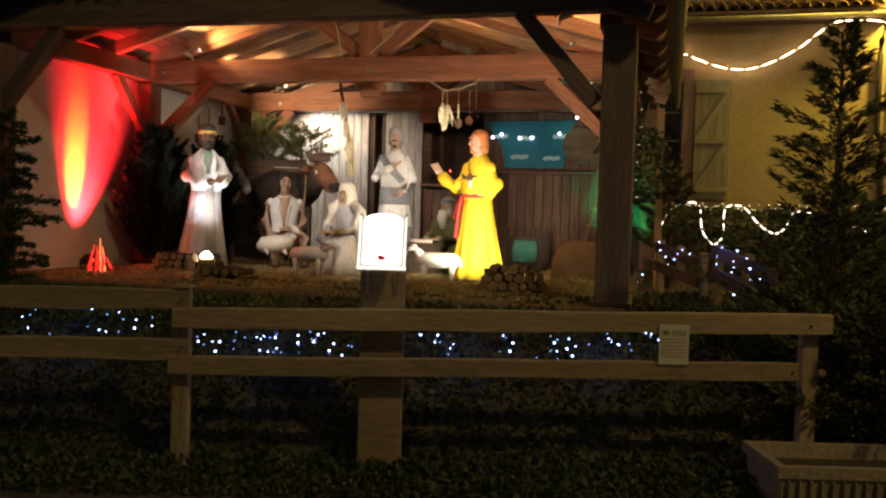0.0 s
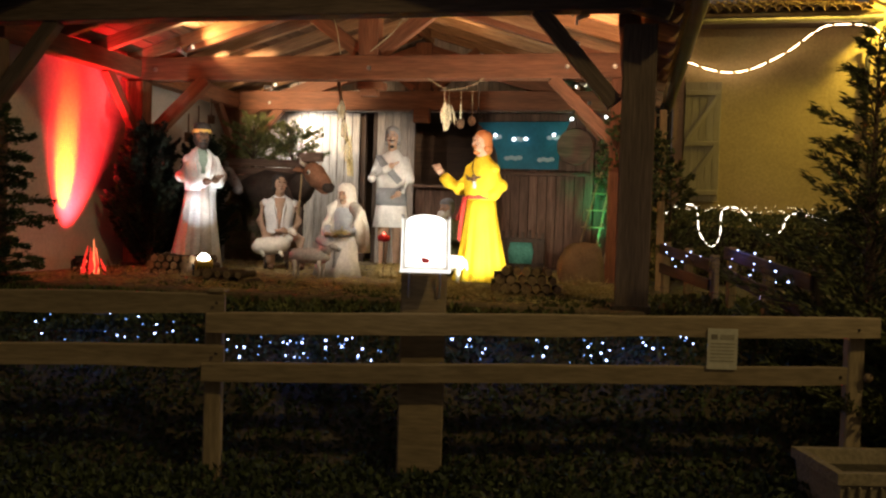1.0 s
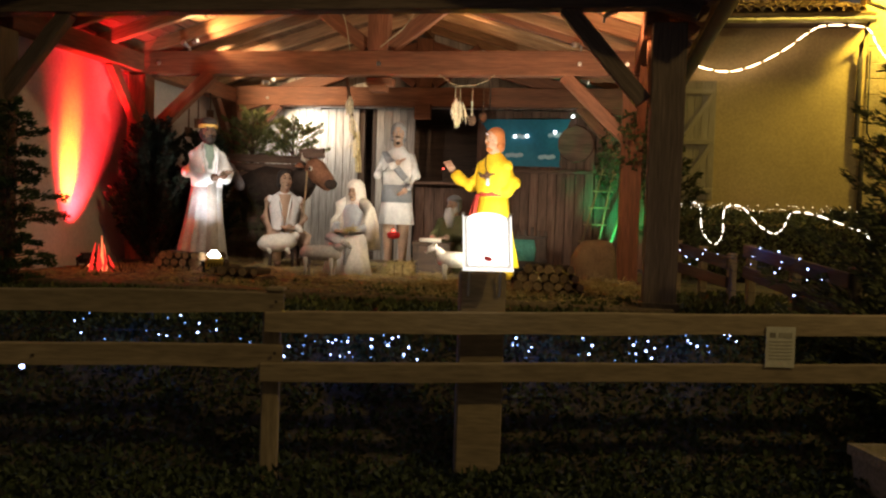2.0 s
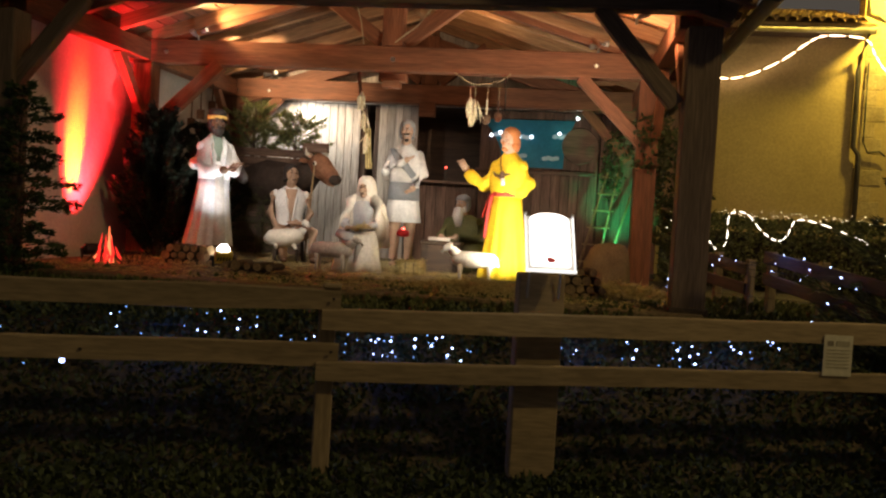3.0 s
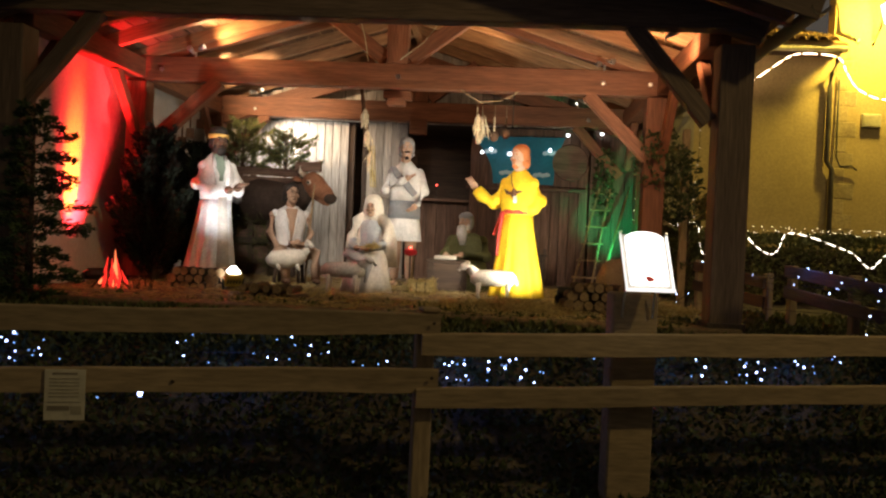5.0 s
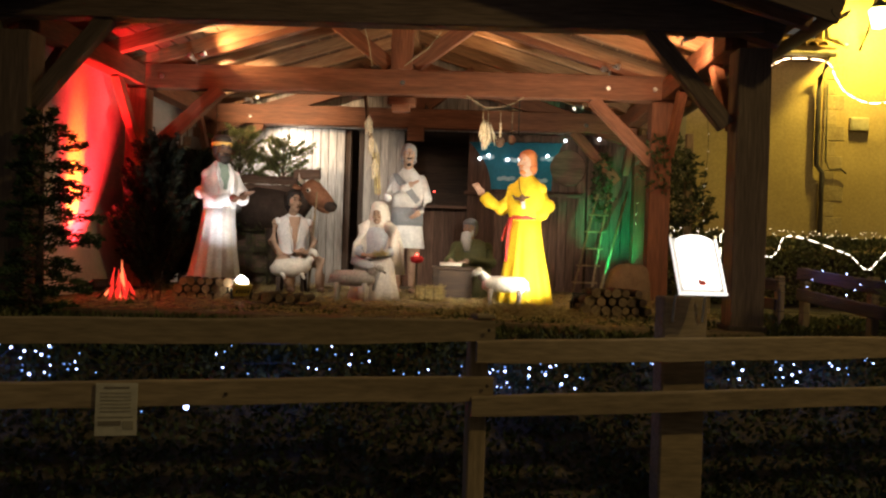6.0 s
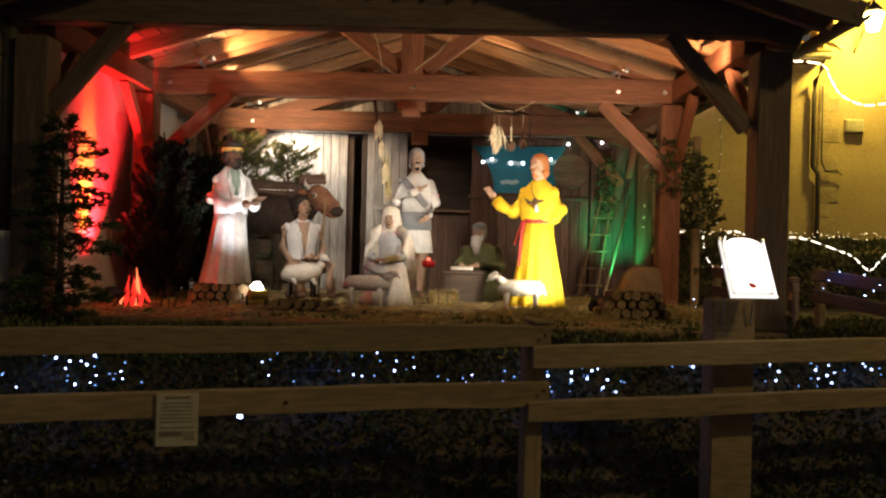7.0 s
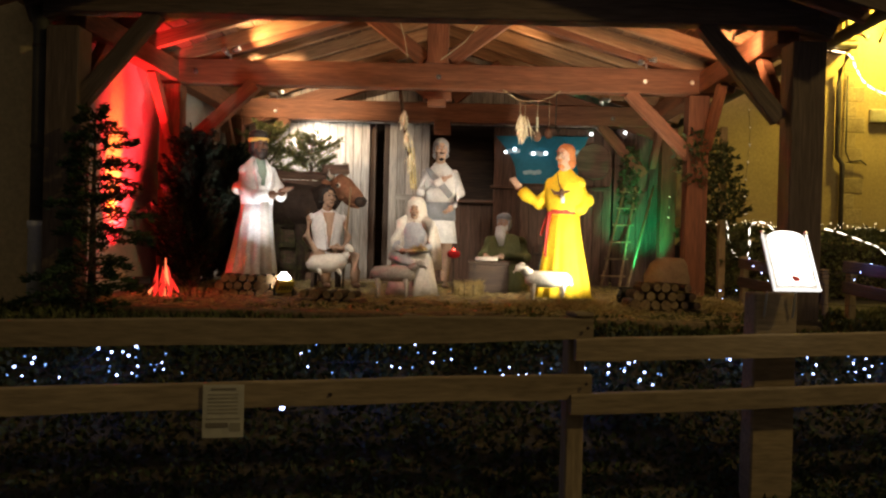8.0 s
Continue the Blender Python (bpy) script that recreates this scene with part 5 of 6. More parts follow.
def straw_bundle(name, label, at, n, box, blade=0.24, seed=1, tie=True, mat_=M_STRAW):
    rng = np.random.default_rng(seed)
    a = thing(name, label, "straw", at)
    p = rng.uniform(-1, 1, (n, 3)) * (box[0], box[1], box[2] / 2) + (0, 0, box[2] / 2)
    d = unit(rng.normal(size=(n, 3)) * (1, 0.6, 0.5)) * blade * rng.uniform(0.5, 1, (n, 1))
    p -= d / 2
    p[:, 2] = np.maximum(p[:, 2], 0.005)
    d[:, 2] = np.maximum(d[:, 2], -p[:, 2] + 0.004)
    s = unit(np.cross(d, rng.normal(size=(n, 3)))) * 0.0045
    part("straw", quads("straw", p, d, s, mat_), None, a)
    if tie:
        for x in (-0.05, 0.05):
            bm = bmesh.new()
            tube(bm, [(x, box[1] * 1.25 * math.cos(t), box[2] / 2 + box[2] * 0.62 * math.sin(t)) for t in [i * math.tau / 14 for i in range(15)]], 0.006, 5)
            part("twine", bm, M_DARKWOOD, a)
    return a


bale = straw_bundle("straw_bale", "small yellow straw bale tied with dark twine", (-3.37, 10.35, FLOOR), 1500, (0.15, 0.10, 0.17), 0.16, 2)
part("core", box_bm(0.28, 0.20, 0.16, 0.03, (0, 0, 0.085)), M_STRAW, bale)
nest = thing("straw_bundle", "loose pale straw bundle on the mother's lap", "straw", (-3.95, 10.16, FLOOR + 0.545))
rng = np.random.default_rng(8)
p = rng.normal(size=(160, 3)) * (0.02, 0.02, 0.008)
d = unit(rng.normal(size=(160, 3)) * (1, 0.7, 0.25)) * rng.uniform(0.06, 0.13, (160, 1))
part("straw", quads("straw", p, d, unit(np.cross(d, rng.normal(size=(160, 3)))) * 0.004, M_STRAW), None, nest)


def red_pot():
    a = thing("red_lantern", "small red glass lantern standing on a slim stand", "lantern", (-3.56, 10.72, FLOOR))
    bm = bmesh.new()
    tube(bm, [(0, 0, 0), (0, 0, 0.012), (0, 0, 0.02), (0, 0, 0.44)], [0.07, 0.07, 0.012, 0.010], 12)
    part("stand", bm, M_IRON, a)
    bm = bmesh.new()
    loft(bm, [(0, 0, 0.44, 0.03, 0.03), (0, 0, 0.455, 0.075, 0.075), (0, 0, 0.50, 0.085, 0.085), (0, 0, 0.53, 0.06, 0.06)], 18)
    part("glass", bm, M_RED, a, "red glass bowl", smooth=True)
    bm = bmesh.new()
    ball(bm, (0, 0, 0.54), 0.018, 0, 8, 6)
    part("wick", bm, M_REDLED, a, "tiny glowing lamp")


red_pot()

crook = bmesh.new()
tube(crook, [(0, 0, 0), (0.03, 0.02, 0.7), (0.06, 0.03, 1.22), (0.07, 0.0, 1.30)], [0.014, 0.014, 0.012, 0.010], 8)
solo("shepherd_crook", crook, M_LOGEND, "pale wooden staff leaning beside the seated shepherd", "staff", (-4.98, 11.28, FLOOR), smooth=True)

stool = thing("wooden_stool", "dark wooden stool under the seated shepherd", "stool", (-5.20, 11.28, FLOOR))
part("seat", box_bm(0.40, 0.32, 0.05, 0.01, (0, 0, 0.31)), M_DARKWOOD, stool)
for x in (-0.16, 0.16):
    for y in (-0.11, 0.13):
        stick("leg", (x, y, 0), (x * 0.9, y * 0.9, 0.285), 0.04, 0.04, M_DARKWOOD, stool)


def sack(at):
    bm = bmesh.new()
    loft(bm, [(0, 0, 0.0, 0.24, 0.18), (0, 0, 0.06, 0.28, 0.21), (0, 0, 0.25, 0.27, 0.20), (0.01, 0, 0.38, 0.22, 0.17), (0.02, 0, 0.43, 0.17, 0.13), (0.02, 0, 0.44, 0.12, 0.09), (0.02, 0, 0.40, 0.08, 0.06)], 32, 0, 6, 0.04)
    for v in bm.verts:
        v.co += Vector((noise.noise(v.co * 6), noise.noise(v.co * 6 + Vector((5, 0, 0))), 0.5 * noise.noise(v.co * 7))) * 0.035
        v.co.z = max(v.co.z * 1.18, 0)
    solo("burlap_sack", bm, M_SACK, "bulging brown burlap sack slumped on the floor", "sack", at, 8, smooth=True)


sack((-1.06, 10.35, FLOOR))


def ladder(label, at, foot, head_, height, rungs, m):
    """Two straight poles that lean back and draw together, with rungs that run past them."""
    a = thing("ladder", label, "ladder", at, 0, group="ladders")
    ends = [(Vector((f, 0, 0)), Vector((h, 0.30, height))) for f, h in zip(foot, head_)]
    for p, q in ends:
        stick("rail", p, q, 0.038, 0.034, m, a)
    for i in range(rungs):
        k = (i + 0.7) / rungs
        l, r = ends[0][0].lerp(ends[0][1], k), ends[1][0].lerp(ends[1][1], k)
        w = (r - l).normalized() * 0.06
        stick("rung", l - w - Vector((0, 0.03, 0)), r + w - Vector((0, 0.03, 0)), 0.028, 0.028, m, a)


ladder("slender pole ladder leaning in the green light", (-1.22, 13.34, FLOOR), (-0.14, 0.14), (0.24, 0.40), 1.55, 6, M_LOGEND)
pole = bmesh.new()
tube(pole, [(0, 0, 0), (0.2, 0.2, 0.7), (0.45, 0.42, 1.6)], [0.022, 0.02, 0.014], 8)
solo("wooden_pole", pole, M_LOGEND, "bare wooden pole leaning in the rear corner", "pole", (-0.95, 13.40, FLOOR), smooth=True)


def crate():
    o = (-2.1, 13.35, FLOOR)
    a = thing("slatted_crate", "slatted wooden crate holding teal cloth", "crate", o)
    for i in range(7):
        u = -0.30 + i * 0.10
        stick("slat", (u, -0.15, 0.0), (u, -0.15, 0.60 + 0.03 * math.sin(i * 2)), 0.05, 0.018, M_DARKWOOD, a, roll=90)
    for z in (0.12, 0.48):
        stick("band", (-0.34, -0.168, z), (0.34, -0.168, z), 0.012, 0.04, M_IRON, a)
    part("body", box_bm(0.62, 0.26, 0.5, 0.02, (0, 0, 0.25)), M_DARKWOOD, a)
    bm = bmesh.new()
    loft(bm, [(-0.02, -0.19, 0.12, 0.17, 0.012), (-0.02, -0.19, 0.30, 0.19, 0.02), (-0.02, -0.185, 0.44, 0.16, 0.015)], 20, 0, 5, 0.05)
    part("cloth", bm, M_TEAL, a, "draped teal cloth", smooth=True)


crate()


def backdrop_panel():
    o = (-2.27, VW - 0.06, 2.47)
    a = thing("painted_panel", "teal-blue painted sky panel with white clouds hung on planks", "panel", o)
    bm = bmesh.new()
    rows = []
    for i in range(9):
        k = i / 8
        z = 0.74 * k
        l, r = -0.36 - 0.36 * k ** 2.2, 0.60 + 0.16 * k ** 2.2
        rows.append([bm.verts.new(p) for p in ((l, -0.01, z), (r, -0.01, z + 0.02 * k), (r, 0.01, z + 0.02 * k), (l, 0.01, z))])
    for r0, r1 in zip(rows, rows[1:]):
        for j in range(4):
            bm.faces.new((r0[j], r0[(j + 1) % 4], r1[(j + 1) % 4], r1[j]))
    bm.faces.new(rows[0][::-1])
    bm.faces.new(rows[-1])
    part("board", bm, M_BLUE, a, "teal cloth board with flared upper corners")
    for x, z, w in ((-0.02, 0.47, 0.13), (0.52, 0.50, 0.10), (-0.12, 0.17, 0.13), (0.40, 0.15, 0.12), (-0.42, 0.50, 0.09)):
        bm = bmesh.new()
        for k in range(4):
            ball(bm, ((k - 1.5) * w * 0.5, -0.010, 0.012 * (k % 2)), (w * 0.42, 0.004, 0.035), 0, 10, 6)
        part("cloud", bm, M_CLOUD, a, "painted white cloud", pose(x, 0, z))
    disc = bmesh.new()
    bmesh.ops.create_cone(disc, cap_ends=True, segments=36, radius1=0.29, radius2=0.28, depth=0.03)
    solo("wooden_disc", disc, M_BROWN, "round grey-brown wooden lid hung on the planks", "lid", (0, 0, 0)).matrix_world = S @ pose(-1.42, VW - 0.06, 2.84, 90)


backdrop_panel()


# ---- hanging things ------------------------------------------------------
def husk_bunch(parent, c, n, length, seed):
    rng = np.random.default_rng(seed)
    for k in range(n):
        t, r = rng.uniform(0, math.tau), rng.uniform(0.01, 0.045)
        e = Vector((r * 1.1 * math.cos(t), r * 1.1 * math.sin(t), -length * rng.uniform(0.7, 1.0)))
        bm = bmesh.new()
        tube(bm, [(0, 0, 0), (r * math.cos(t), r * math.sin(t), -0.3 * length), e * 0.75, e], [0.010, 0.024, 0.022, 0.008], 7, 0, True, 0.6)
        part("corn_cob", bm, M_CORN, parent, m=Matrix.Translation(c), smooth=True)
    k = 46
    p = rng.normal(size=(k, 3)) * (0.018, 0.018, 0.03) - (0, 0, 0.04)
    d = unit(rng.normal(size=(k, 3)) * (0.12, 0.12, 0.25) - (0, 0, 0.95)) * length * rng.uniform(0.35, 0.75, (k, 1))
    part("husk", quads("husk", p, d, unit(np.cross(d, rng.normal(size=(k, 3)))) * 0.011, M_CORN), None, parent, m=Matrix.Translation(c))


def hanging_corn():
    a = thing("corn_pole", "pole with pale dried corn husks hanging under the tie beam", "corn bunch", (-4.28, 10.9, 3.37))
    bm = bmesh.new()
    tube(bm, [(0, 0, 0.0), (0.08, 0, -0.5), (0.20, 0, -1.15)], [0.022, 0.026, 0.018], 8)
    part("pole", bm, M_TOOL, a, smooth=True)
    for k, (x, z) in enumerate(((0.06, -0.25), (0.10, -0.50), (0.15, -0.78))):
        husk_bunch(a, (x, -0.03, z), 6, 0.26, 10 + k)
    for x in (0.17, 0.20, 0.23):
        bm = bmesh.new()
        tube(bm, [(x - 0.04, -0.02, -0.70), (x, -0.02, -1.22)], [0.008, 0.010], 6)
        part("stalk", bm, M_STRAW, a)
    b = thing("tool_string", "slack rope with dried corn and kitchen tools hung under the beam", "hanging tools", (-2.68, 10.62, 3.34))
    bm = bmesh.new()
    tube(bm, [(-0.34, 0, 0.02), (-0.2, 0, -0.07), (-0.10, 0, -0.12), (0.12, 0, -0.10), (0.25, 0, -0.05), (0.35, 0, 0.02)], 0.008, 6)
    part("rope", bm, M_ROPE, b)
    for x in (-0.13, -0.07):
        bm = bmesh.new()
        tube(bm, [(x, 0, -0.11), (x, 0, -0.32)], 0.004, 5)
        part("cord", bm, M_ROPE, b)
    husk_bunch(b, (-0.12, 0, -0.27), 7, 0.36, 31)
    husk_bunch(b, (-0.07, 0, -0.30), 4, 0.34, 33)
    for x, z0, r in ((0.08, -0.53, 0.055), (0.22, -0.50, 0.05)):
        bm = bmesh.new()
        tube(bm, [(x, 0, -0.09), (x, 0, -0.30)], 0.003, 5)
        part("cord", bm, M_ROPE, b)
        bm = bmesh.new()
        tube(bm, [(x, 0, -0.30), (x, 0, z0 + 0.05)], [0.012, 0.010], 8)
        part("handle", bm, M_CORN if x < 0.1 else M_TOOL, b)
        bm = bmesh.new()
        ball(bm, (x, 0, z0), (r, 0.018, r * 1.2), 0, 12, 8)
        part("ladle", bm, M_TOOL, b, "dark wooden ladle bowl", smooth=True)
    bm = bmesh.new()
    tube(bm, [(0.30, 0, -0.02), (0.30, 0, -0.42), (0.33, 0, -0.47), (0.36, 0, -0.43)], [0.008, 0.010, 0.010, 0.008], 6)
    part("hook", bm, M_IRON, b)


hanging_corn()


def wooden_spoon(at, s=1.0):
    a = thing("wooden_spatula", "dark wooden spatula hanging from the wall plate", "spatula", at, 20, group="hanging spatulas")
    bm = bmesh.new()
    tube(bm, [(0, 0, 0), (0, 0, -0.30 * s)], [0.011, 0.013], 8)
    part("handle", bm, M_TOOL, a)
    part("blade", box_bm(0.12 * s, 0.02, 0.15 * s, 0.02, (0, 0, -0.36 * s)), M_TOOL, a)


for v, z, s in ((11.85, 2.74, 0.95), (12.15, 2.90, 0.95), (12.55, 3.08, 0.9)):
    wooden_spoon((UL + 0.14, v, z + 0.34 * s), s)


def spotlight(at, rz, tilt, lit, label):
    a = thing("spotlight", label, "spotlight", at, rz, group="beam spotlights")
    bm = bmesh.new()
    tube(bm, [(0, 0, 0), (0, 0, 0.06)], 0.012, 8)
    part("stem", bm, M_CHROME, a)
    for s in (-1, 1):
        bm = bmesh.new()
        tube(bm, [(0, 0.05, 0), (0, 0, 0), (0, -0.05, 0), (0, -0.07, 0)], [0.018, 0.026, 0.033, 0.035], 14)
        c = part("can", bm, M_CHROME, a, "small metal lamp can", pose(s * 0.05, 0, 0.09 + s * 0.02, tilt, 0, s * 40), True)
        bm = bmesh.new()
        tube(bm, [(0, -0.071, 0), (0, -0.074, 0)], [0.028, 0.026], 14)
        part("lens", bm, M_SPOTLENS if lit and s > 0 else M_CHROME, c)


spotlight((-6.40, VB - 0.085, 3.66), 0, 10, True, "twin chrome spotlight on the rear tie beam")
spotlight((-6.33, VA - 0.085, 3.66), 30, -20, True, "twin spotlight glowing on the middle tie beam")
spotlight((-1.31, VA - 0.085, 3.66), 10, 10, False, "small chrome spotlight on the middle tie beam")
spotlight((-1.05, VF + 0.17, 3.42), 150, -30, True, "small lit spotlight behind the front tie beam")
spotlight((-1.36, VB - 0.1, 3.66), 40, 20, True, "small lit spotlight on the rear tie beam")


# ---- greenery ------------------------------------------------------------
def conifer(name, label, at, height, radius, seed, material, sprays=90, needles=70, base=0.08, droop=-0.1, blade=(0.07, 0.010), local=True, lean=0.0, up=0.35, power=0.9):
    """A tapered trunk, limbs in whorls, and feathery sprays of many narrow blades."""
    rng = np.random.default_rng(seed)
    a = thing(name, label, "conifer", at, 0, local)
    bm = bmesh.new()
    tube(bm, [(0, 0, -0.05), (lean * 0.3, 0, height * 0.4), (lean, 0, height * 0.97)], [0.02 + height * 0.014, 0.012 + height * 0.008, 0.006], 10)
    part("trunk", bm, M_BARK, a, smooth=True)
    limbs = bmesh.new()
    P, D, W = [], [], []
    for i in range(sprays):
        k = base + (1 - base) * (i + rng.uniform(0, 1)) / sprays
        z0 = height * k
        az = i * 2.4 + rng.uniform(-0.5, 0.5)
        ln = radius * (1 - k) ** power * rng.uniform(0.45, 1.15) + 0.05
        tilt = up + rng.normal(0, 0.10)
        out = np.array([math.cos(az), math.sin(az), 0.0])
        c0 = np.array([lean * k, 0, z0])
        pts = []
        for j in range(6):
            q = j / 5
            pts.append(c0 + out * ln * q + np.array([0, 0, ln * (tilt * q + droop * q * q * 2)]))
        tube(limbs, [tuple(x) for x in pts[:5]], [0.010, 0.008, 0.006, 0.005, 0.003], 4, 0, False)
        n = max(14, int(needles * (0.35 + ln / radius)))
        q = rng.uniform(0.12, 1.05, n) ** 0.8
        base_p = c0 + out * (ln * q)[:, None]
        base_p[:, 2] += ln * (tilt * q + droop * q * q * 2)
        side = np.cross(out, (0, 0, 1.0))
        spread = 0.32 * ln * (1.15 - q)[:, None] * rng.uniform(-1, 1, (n, 1))
        base_p = base_p + side * spread + np.array([0, 0, 1.0]) * rng.normal(0, 0.018, (n, 1))
        d = unit(out * 1.0 + side * np.sign(spread) * rng.uniform(0.2, 1.0, (n, 1)) + np.array([0, 0, 1.0]) * rng.normal(0.15 + up * 0.5, 0.35, (n, 1)))
        d *= blade[0] * rng.uniform(0.6, 1.3, (n, 1))
        w = unit(np.cross(d, rng.normal(size=(n, 3)))) * blade[1]
        P.append(base_p), D.append(d), W.append(w)
    part("limb", limbs, M_BARK, a, "thin dark limbs")
    part("crown", quads("crown", np.concatenate(P), np.concatenate(D), np.concatenate(W), material), None, a)
    return a


conifer("fir_tree", "dark green fir tree standing before the red-lit wall", (-6.66, 7.60, 0.72), 1.88, 0.56, 3, M_FIR, 64, 190, 0.03, -0.12, (0.055, 0.0085), up=0.25, power=0.5)
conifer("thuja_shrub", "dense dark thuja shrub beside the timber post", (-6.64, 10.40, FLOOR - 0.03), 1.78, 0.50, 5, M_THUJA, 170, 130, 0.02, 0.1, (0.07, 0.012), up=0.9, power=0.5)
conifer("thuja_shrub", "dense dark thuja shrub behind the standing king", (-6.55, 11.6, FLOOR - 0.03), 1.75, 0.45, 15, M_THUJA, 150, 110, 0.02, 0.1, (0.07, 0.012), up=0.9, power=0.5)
conifer("cypress_tree", "feathery yellow-green cypress tree at the end of the fence", (2.66, 5.95, 0.12), 2.85, 0.95, 7, M_CEDAR, 74, 150, 0.16, -0.02, (0.075, 0.008), local=False, up=0.6, power=0.8)
conifer("cypress_tree", "low spreading cypress tree in the side garden", (3.05, 6.6, 0.6), 1.3, 0.8, 17, M_CEDAR, 60, 130, 0.05, -0.05, (0.08, 0.011), local=False, up=0.4)
conifer("cypress_shrub", "dark cypress shrub growing beside the shelter post", (-0.02, 11.7, 0.78), 1.65, 0.58, 9, M_CEDAR, 42, 100, 0.03, -0.02, (0.08, 0.011), up=0.6, power=0.6)
conifer("fir_sapling", "small fir sapling in the rear stall greenery", (-6.38, 12.95, 2.25), 0.85, 0.50, 21, M_CEDAR, 34, 150, 0.05, -0.05, (0.06, 0.008), up=0.75, power=0.35)
conifer("fir_sapling", "small fir sapling in the rear stall greenery", (-5.72, 12.95, 2.25), 0.70, 0.58, 22, M_CEDAR, 34, 150, 0.05, -0.05, (0.06, 0.008), up=0.6, power=0.35)


conifer("juniper_shrub", "low spreading juniper shrub behind the fence end", (2.85, 5.62, 0.08), 0.95, 0.95, 41, M_CEDAR, 90, 150, 0.02, -0.05, (0.07, 0.009), local=False, up=0.55, power=0.4)
conifer("juniper_shrub", "low spreading juniper shrub beside the planter", (3.75, 5.9, 0.08), 1.15, 1.05, 42, M_CEDAR, 90, 150, 0.02, -0.05, (0.07, 0.009), local=False, up=0.55, power=0.4)


def leaf_cloud(name, label, at, n, sampler, size, material, seed, kind="stuff", category="hedge", local=True, lift=0.6):
    rng = np.random.default_rng(seed)
    p, nrm = sampler(rng, n)
    d = unit(nrm * lift + rng.normal(size=(n, 3)) * 0.7) * (size * rng.uniform(0.6, 1.4, (n, 1)))
    w = unit(np.cross(d, rng.normal(size=(n, 3)))) * (size * 0.30)
    me = quads(name, p, d, w, material)
    ob = new(name, me)
    place(ob, (S if local else Matrix.Identity(4)) @ pose(*at))
    return tagged(ob, label, category, kind=kind)


def bank_sampler(x0, x1, y0, y1, puff):
    def f(rng, n):
        x, y = rng.uniform(x0, x1, n), rng.uniform(y0, y1, n)
        z = np.array([ground_height(a, b) + puff * (0.35 + 0.65 * noise.noise(Vector((a * 1.7, b * 1.7, 3)))) * rng.uniform(0, 1) for a, b in zip(x, y)])
        nrm = np.tile(np.array([0, -0.6, 0.8]), (n, 1))
        return np.stack([x, y, z], 1), nrm
    return f


leaf_cloud("ground_cover", "dense dark evergreen ground cover on the bank", (0, 0, 0), 52000, bank_sampler(-7.5, 4.2, 4.72, 7.0, 0.16), 0.05, M_LEAF, 11, category="ground cover", local=False)
leaf_cloud("grass", "rough grass and weeds of the raised yard", (0, 0, 0), 26000, bank_sampler(-7.0, 6.5, 6.7, 9.6, 0.07), 0.075, M_GRASS, 12, category="grass", local=False, lift=1.2)


def box_sampler(u0, u1, v0, v1, z0, z1, lump=0.12):
    def f(rng, n):
        u, v, z = rng.uniform(u0, u1, n), rng.uniform(v0, v1, n), rng.uniform(z0, z1, n)
        face = rng.uniform(0, 1, n)
        v = np.where(face < 0.6, v0 + rng.exponential(0.06, n), v)
        z = np.where(face >= 0.6, z1 - rng.exponential(0.05, n), z)
        k = np.array([noise.noise(Vector((a * 2.2, b * 2.2, c * 2.2))) for a, b, c in zip(u, v, z)])
        v, z = v - k * lump, z + k * lump * 0.8
        nrm = np.where((face < 0.6)[:, None], np.array([0, -1, 0.2]), np.array([0, -0.2, 1]))
        return np.stack([u, v, z], 1), nrm
    return f


leaf_cloud("hedge", "clipped garden hedge carrying light strings", (0, 0, 0), 16000, box_sampler(-0.2, 7.0, 13.2, 14.2, 0.85, 1.82), 0.07, M_CEDAR, 13)
solo("hedge_core", box_bm(7.0, 0.7, 0.85, 0.1, (0, 0, 0.42)), M_SOIL, "dark solid box filling the inside of the garden hedge", "hedge", (3.4, 13.8, 0.8), kind="stuff")


def straw_floor(rng, n):
    u, v = rng.uniform(-6.9, -0.8, n), rng.uniform(7.75, 12.8, n)
    return np.stack([u, v, FLOOR + 0.004 + rng.uniform(0, 0.02, n)], 1), np.tile(np.array([0, 0, 0.05]), (n, 1))


def blades(name, label, n, sampler, length, width, material, seed, flat):
    rng = np.random.default_rng(seed)
    p, _ = sampler(rng, n)
    d = unit(rng.normal(size=(n, 3)) * (1, 1, flat)) * length * rng.uniform(0.5, 1.2, (n, 1))
    d[:, 2] = np.abs(d[:, 2])
    w = unit(np.cross(d, rng.normal(size=(n, 3)))) * width
    ob = new(name, quads(name, p, d, w, material))
    place(ob, S)
    return tagged(ob, label, "straw", kind="stuff")


blades("floor_straw", "loose golden straw strewn over the stable floor", 9000, straw_floor, 0.13, 0.003, M_STRAW, 14, 0.12)


def mound(u0, v0, r, h):
    def f(rng, n):
        t, q = rng.uniform(0, math.tau, n), np.sqrt(rng.uniform(0, 1, n))
        return np.stack([u0 + r * 1.5 * q * np.cos(t), v0 + r * q * np.sin(t), FLOOR - 0.03 + h * (1 - q * q) * rng.uniform(0.2, 1, n)], 1), None
    return f


blades("straw_heap", "trampled straw heap at the front corner of the stable", 3500, mound(-2.35, 8.6, 0.55, 0.14), 0.15, 0.004, M_STRAW, 15, 0.3)
blades("straw_heap", "straw spilling round the sack and post", 3200, mound(-1.05, 9.3, 0.5, 0.16), 0.15, 0.004, M_STRAW, 16, 0.3)


